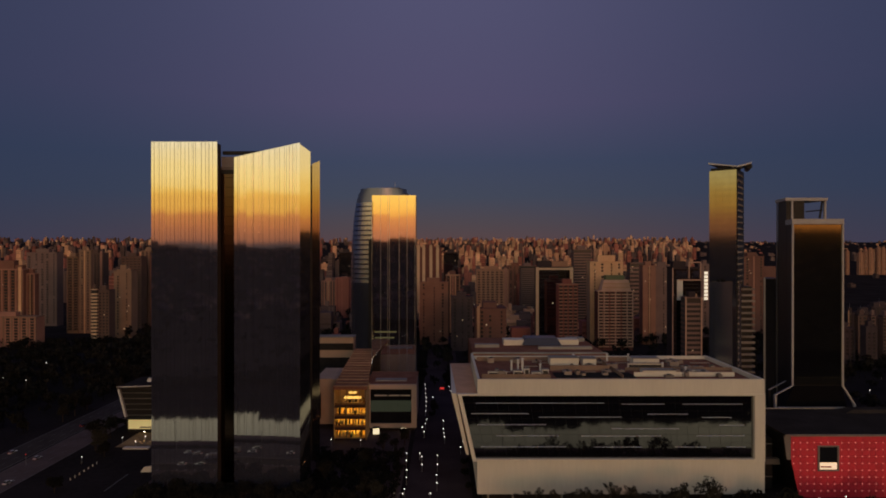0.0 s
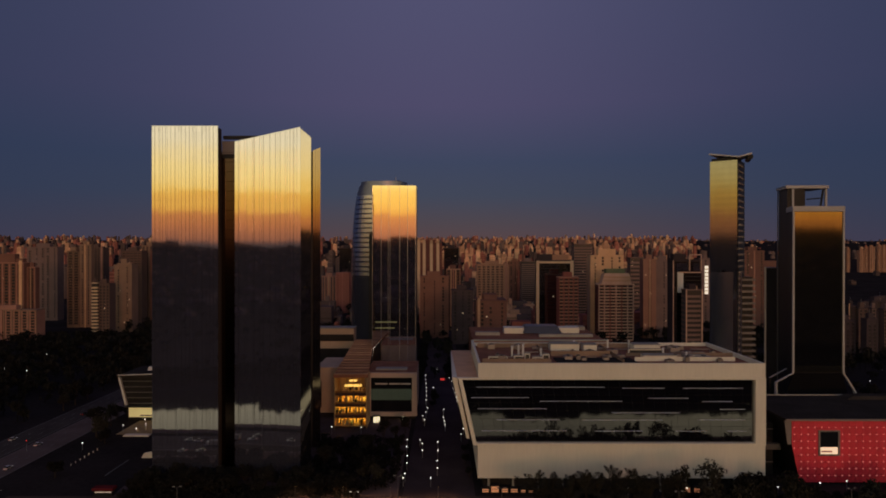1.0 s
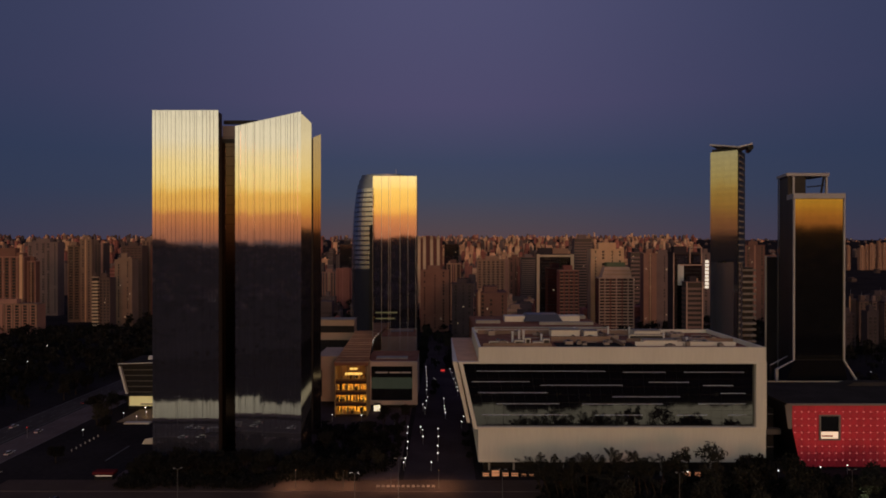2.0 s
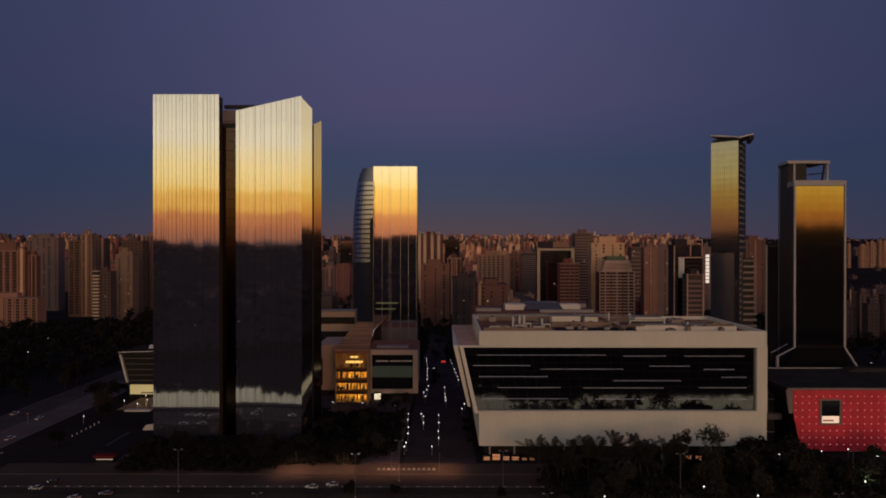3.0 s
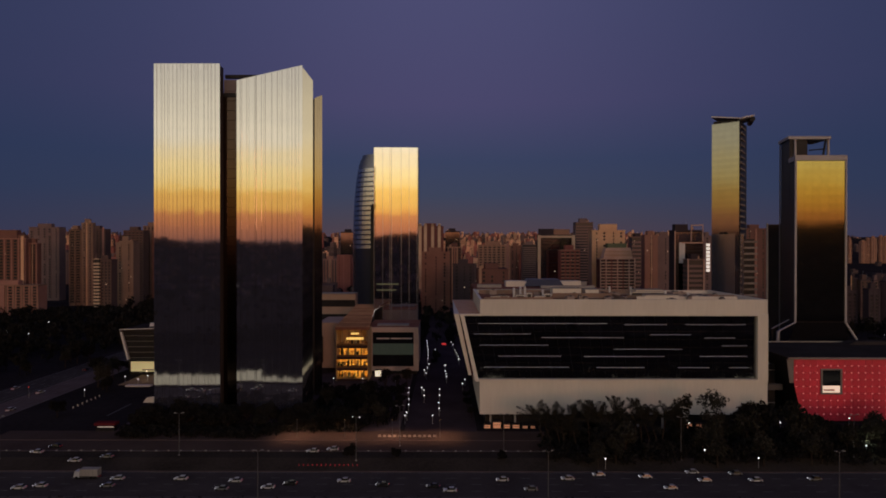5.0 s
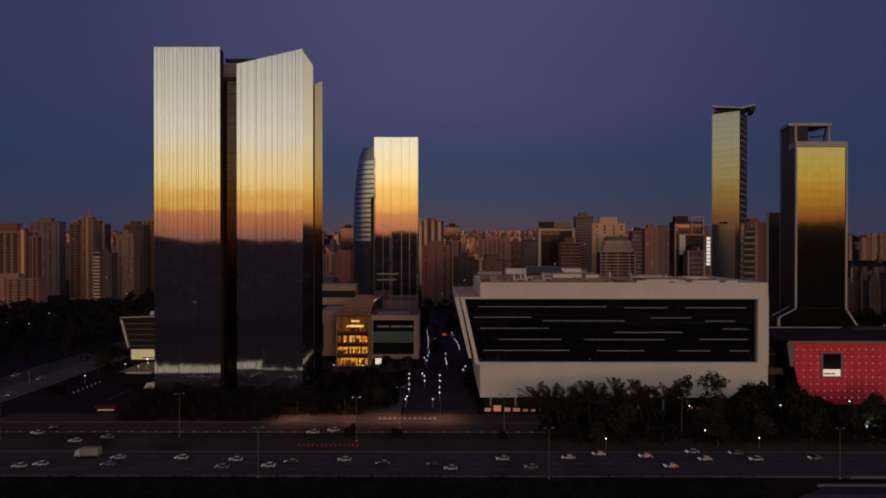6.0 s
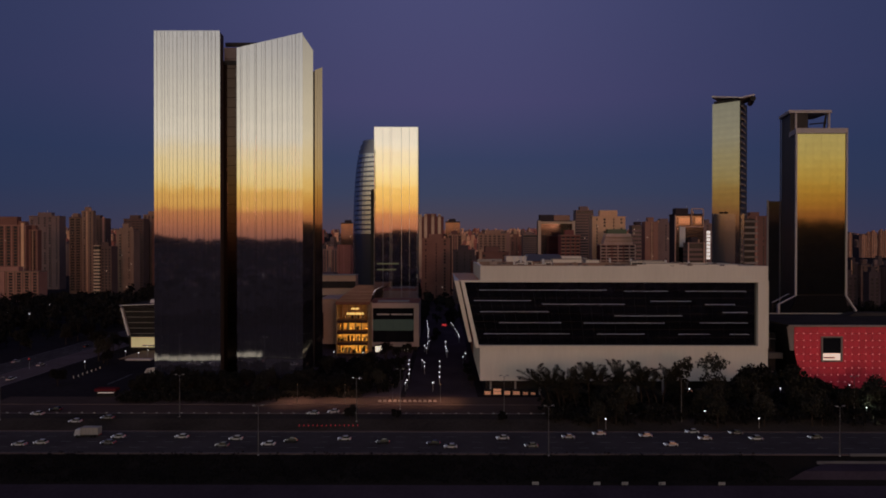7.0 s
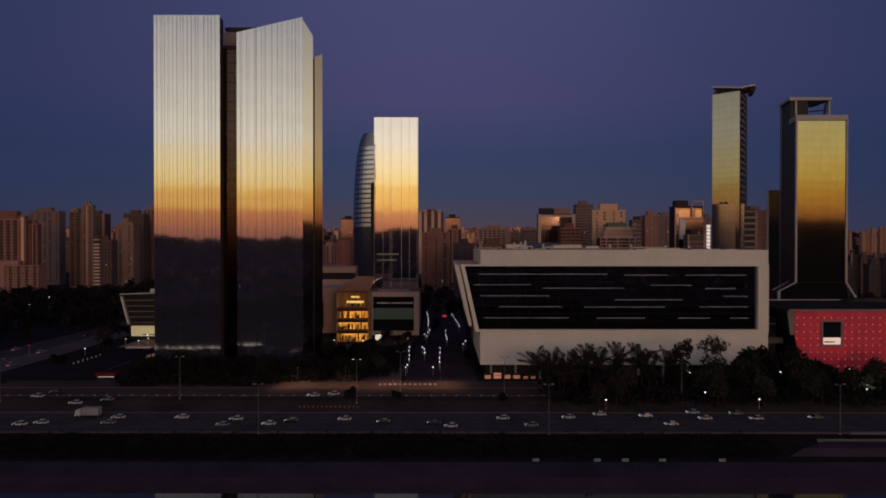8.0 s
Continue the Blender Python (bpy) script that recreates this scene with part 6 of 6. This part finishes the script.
gl = thing("garden_lamp", 146, 207.5, 0.12, "low garden lamp lighting the roadside trees", "lamp")
part("post", Geo().tube((0, 0, 0), (0, 0, 3.0), 0.07, 0.06, 6), STEEL, gl)
part("globe", Geo().ball((0, 0, 3.2), 0.2, 8, 5), LAMPW, gl, "glowing white globe")
gbulb = new("bulb", bpy.data.lights.new("bulb", "POINT"))
gbulb.data.energy, gbulb.data.color, gbulb.data.shadow_soft_size = 420.0, (0.85, 1.0, 0.55), 0.3
gbulb.parent, gbulb.location = gl, (0, -0.5, 4.2)

# ---------------------------------------------------------------- vehicles
PAINTS = [material("white_car_paint", (0.46, 0.46, 0.45), 0.3, vary=.05), material("silver_car_paint", (0.24, 0.25, 0.25), 0.3, 0.5, vary=.05), material("black_car_paint", (0.02, 0.02, 0.022), 0.25, vary=.05), material("red_car_paint", (0.35, 0.03, 0.03), 0.3, vary=.05)]


HEADL = material("headlight_glass", (0.8, 0.8, 0.8), 0.3, vary=0.0, emit=(1.0, 0.95, 0.88), power=0.9)


def car_proto(paint, label, truck=False):
    t = thing("truck" if truck else "car", 0, -8000, 0, label, "truck" if truck else "car", "traffic")
    if truck:
        part("cargo_box", Geo().box(-4.2, 2.0, -1.2, 1.2, 1.0, 3.4), CONCRETE, t, "dirty pale cargo box")
        part("cab", Geo().hull8([(2.2, -1.1, .6), (4.2, -1.1, .6), (4.2, 1.1, .6), (2.2, 1.1, .6)], [(2.2, -1.1, 2.7), (3.7, -1.1, 2.7), (3.7, 1.1, 2.7), (2.2, 1.1, 2.7)]), paint, t)
        part("chassis", Geo().box(-4.2, 4.0, -1.0, 1.0, .5, 1.0), JOINT, t)
        wheels, r, half = (-3, -1.9, 3.1), .5, 1.1
    else:
        part("body", Geo().hull8([(-2.15, -.86, .3), (2.15, -.86, .3), (2.15, .86, .3), (-2.15, .86, .3)], [(-2.1, -.84, .85), (2.0, -.84, .78), (2.0, .84, .78), (-2.1, .84, .85)]), paint, t)
        part("cabin", Geo().hull8([(-1.7, -.8, .84), (1.0, -.8, .8), (1.0, .8, .8), (-1.7, .8, .84)], [(-1.2, -.66, 1.42), (.35, -.66, 1.42), (.35, .66, 1.42), (-1.2, .66, 1.42)]), GLASS_DARK, t, "dark windows")
        part("roof", Geo().box(-1.2, .35, -.66, .66, 1.42, 1.47), paint, t)
        wheels, r, half = (-1.35, 1.35), .33, .8
    for wx in wheels:
        for s in (-1, 1):
            part("wheel", Geo().tube((wx, s * half - .12, r), (wx, s * half + .12, r), r, r, 12), TYRE, t)
    fx, bx = (4.2, -4.2) if truck else (2.15, -2.15)
    for s in (-.6, .6):
        part("headlight", Geo().box(fx - .02, fx + .06, s - .16, s + .16, .55, .75), HEADL, t, "glowing headlight")
        part("tail_light", Geo().box(bx - .06, bx + .02, s - .16, s + .16, .6, .78), MARKR, t, "red tail light")
    return t


cars = [car_proto(PAINTS[0], "white car on the expressway"), car_proto(PAINTS[1], "silver car on the expressway"), car_proto(PAINTS[2], "black car on the expressway"), car_proto(PAINTS[3], "red car on the expressway"), car_proto(PAINTS[0], "box truck with a dirty pale cargo box", True)]
rr = random.Random(31)
TRAFFIC = ((-142.6, 208.0, 0), (-115.5, 203.5, 1), (-46.5, 209.3, 0), (-39.8, 211.4, 0), (-125.3, 201.5, 0), (-83.8, 189.1, 0), (-66.0, 187.5, 0), (-54.3, 182.4, 0),
           (-68.1, 181.3, 1), (-31.9, 187.5, 0), (-48.2, 185.4, 2), (-19.5, 184.4, 2), (-130.2, 181.8, 0), (-124.7, 183.4, 0), (-104.0, 183.4, 1), (-104.0, 189.1, 0),
           (-3.8, 183.4, 2), (1.4, 180.4, 0), (17.9, 188.5, 0), (38.8, 189.6, 0), (49.5, 192.9, 0), (63.9, 191.2, 0), (68.7, 182.4, 0), (80.4, 195.1, 0),
           (81.7, 188.5, 0), (94.1, 194.0, 1), (97.8, 188.5, 0), (25.9, 181.3, 1), (117.1, 189.6, 1))
SMALL = Matrix.Diagonal((0.92, 0.92, 0.92, 1))
for x, y, k in TRAFFIC:                                                     # two carriageways, most cars pale
    copy_thing(cars[k], pose(x, y, -1.72 if y < 196 else height(x, y) + 0.16 if y < 203 else 0.14, 0, 0, 180 + rr.uniform(-2, 2)) @ SMALL)
for x, y, k in ((-209, 191, 1), (-236, 185, 0), (163, 187, 0), (182, 192, 2), (200, 185, 1), (-140, 214, 2), (60, 213.5, 0), (110, 218, 1)):
    copy_thing(cars[k], pose(x, y, -1.72 if y < 196 else 0.08, 0, 0, 180) @ SMALL)
copy_thing(cars[4], pose(-114.5, 190.5, -1.72, 0, 0, 180) @ SMALL)
for i in range(2):                                                          # waiting in the bays beside the avenue
    copy_thing(cars[rr.choice((0, 1, 2))], pose(rr.choice((-199, -191)), 262 + i * 31, 0.09, 0, 0, 90))
for i in range(3):
    copy_thing(cars[rr.choice((0, 1, 2))], pose(rr.choice((-217, -209)), 255 + i * 46, 0.08, 0, 0, 90))
for c in cars:
    for o in (*c.children_recursive, c):
        bpy.data.objects.remove(o)
for x0, y, z in ((106, 170.9, -2.9), (118, 174.8, -2.05)):                                  # pale concrete barriers beside the slip road
    solo("crash_barrier", Geo((x0, y, z)).hull8([(x0, y - .3, z), (420, y - .3, z), (420, y + .3, z), (x0, y + .3, z)], [(x0, y - .1, z + .8), (420, y - .1, z + .8), (420, y + .1, z + .8), (x0, y + .1, z + .8)]), BANDC, "pale concrete crash barrier beside the slip road", "barrier")
# row of red markers and low white markers along the verge
for i in range(14):
    solo("road_marker", Geo((-49 + i * 1.5, 199.5, 0)).box(-49.1 + i * 1.5, -48.9 + i * 1.5, 199.4, 199.6, -1.0, -.5), MARKR, "small glowing red road marker", "road marker", "red markers on the verge")
for i in range(70):
    solo("kerb_marker", Geo((-168 + i * 4.4, 210.2, 0.2)).box(-168.35 + i * 4.4, -167.65 + i * 4.4, 210.1, 210.3, 0.2, 0.5), CONCRETE, "small white kerb marker", "kerb marker", "white kerb markers")
for i in range(12):
    solo("road_barrier", Geo((-25 + i * 1.9, 226.4, 0.18)).hull8([(-25.6 + i * 1.9, 226.1, .18), (-24.4 + i * 1.9, 226.1, .18), (-24.4 + i * 1.9, 226.7, .18), (-25.6 + i * 1.9, 226.7, .18)], [(-25.5 + i * 1.9, 226.3, .85), (-24.5 + i * 1.9, 226.3, .85), (-24.5 + i * 1.9, 226.5, .85), (-25.5 + i * 1.9, 226.5, .85)]), PLANT, "weathered road barrier on the footway", "barrier", "barriers along the footway")
for x in (24.0, 40.5, 48.0, 58.0, 74.0):
    sg = thing("path_sign", x, 160.4, height(x, 160.4) + 0.1, "small pale sign board beside the service path", "sign", "signs along the path")
    for dx in (-0.6, 0.6):
        part("post", Geo().tube((dx, 0, 0), (dx, 0, 1.0), 0.05, 0.05, 5), POLE, sg)
    part("board", Geo().box(-0.9, 0.9, -0.1, -0.05, 0.4, 1.2), CONCRETE, sg)
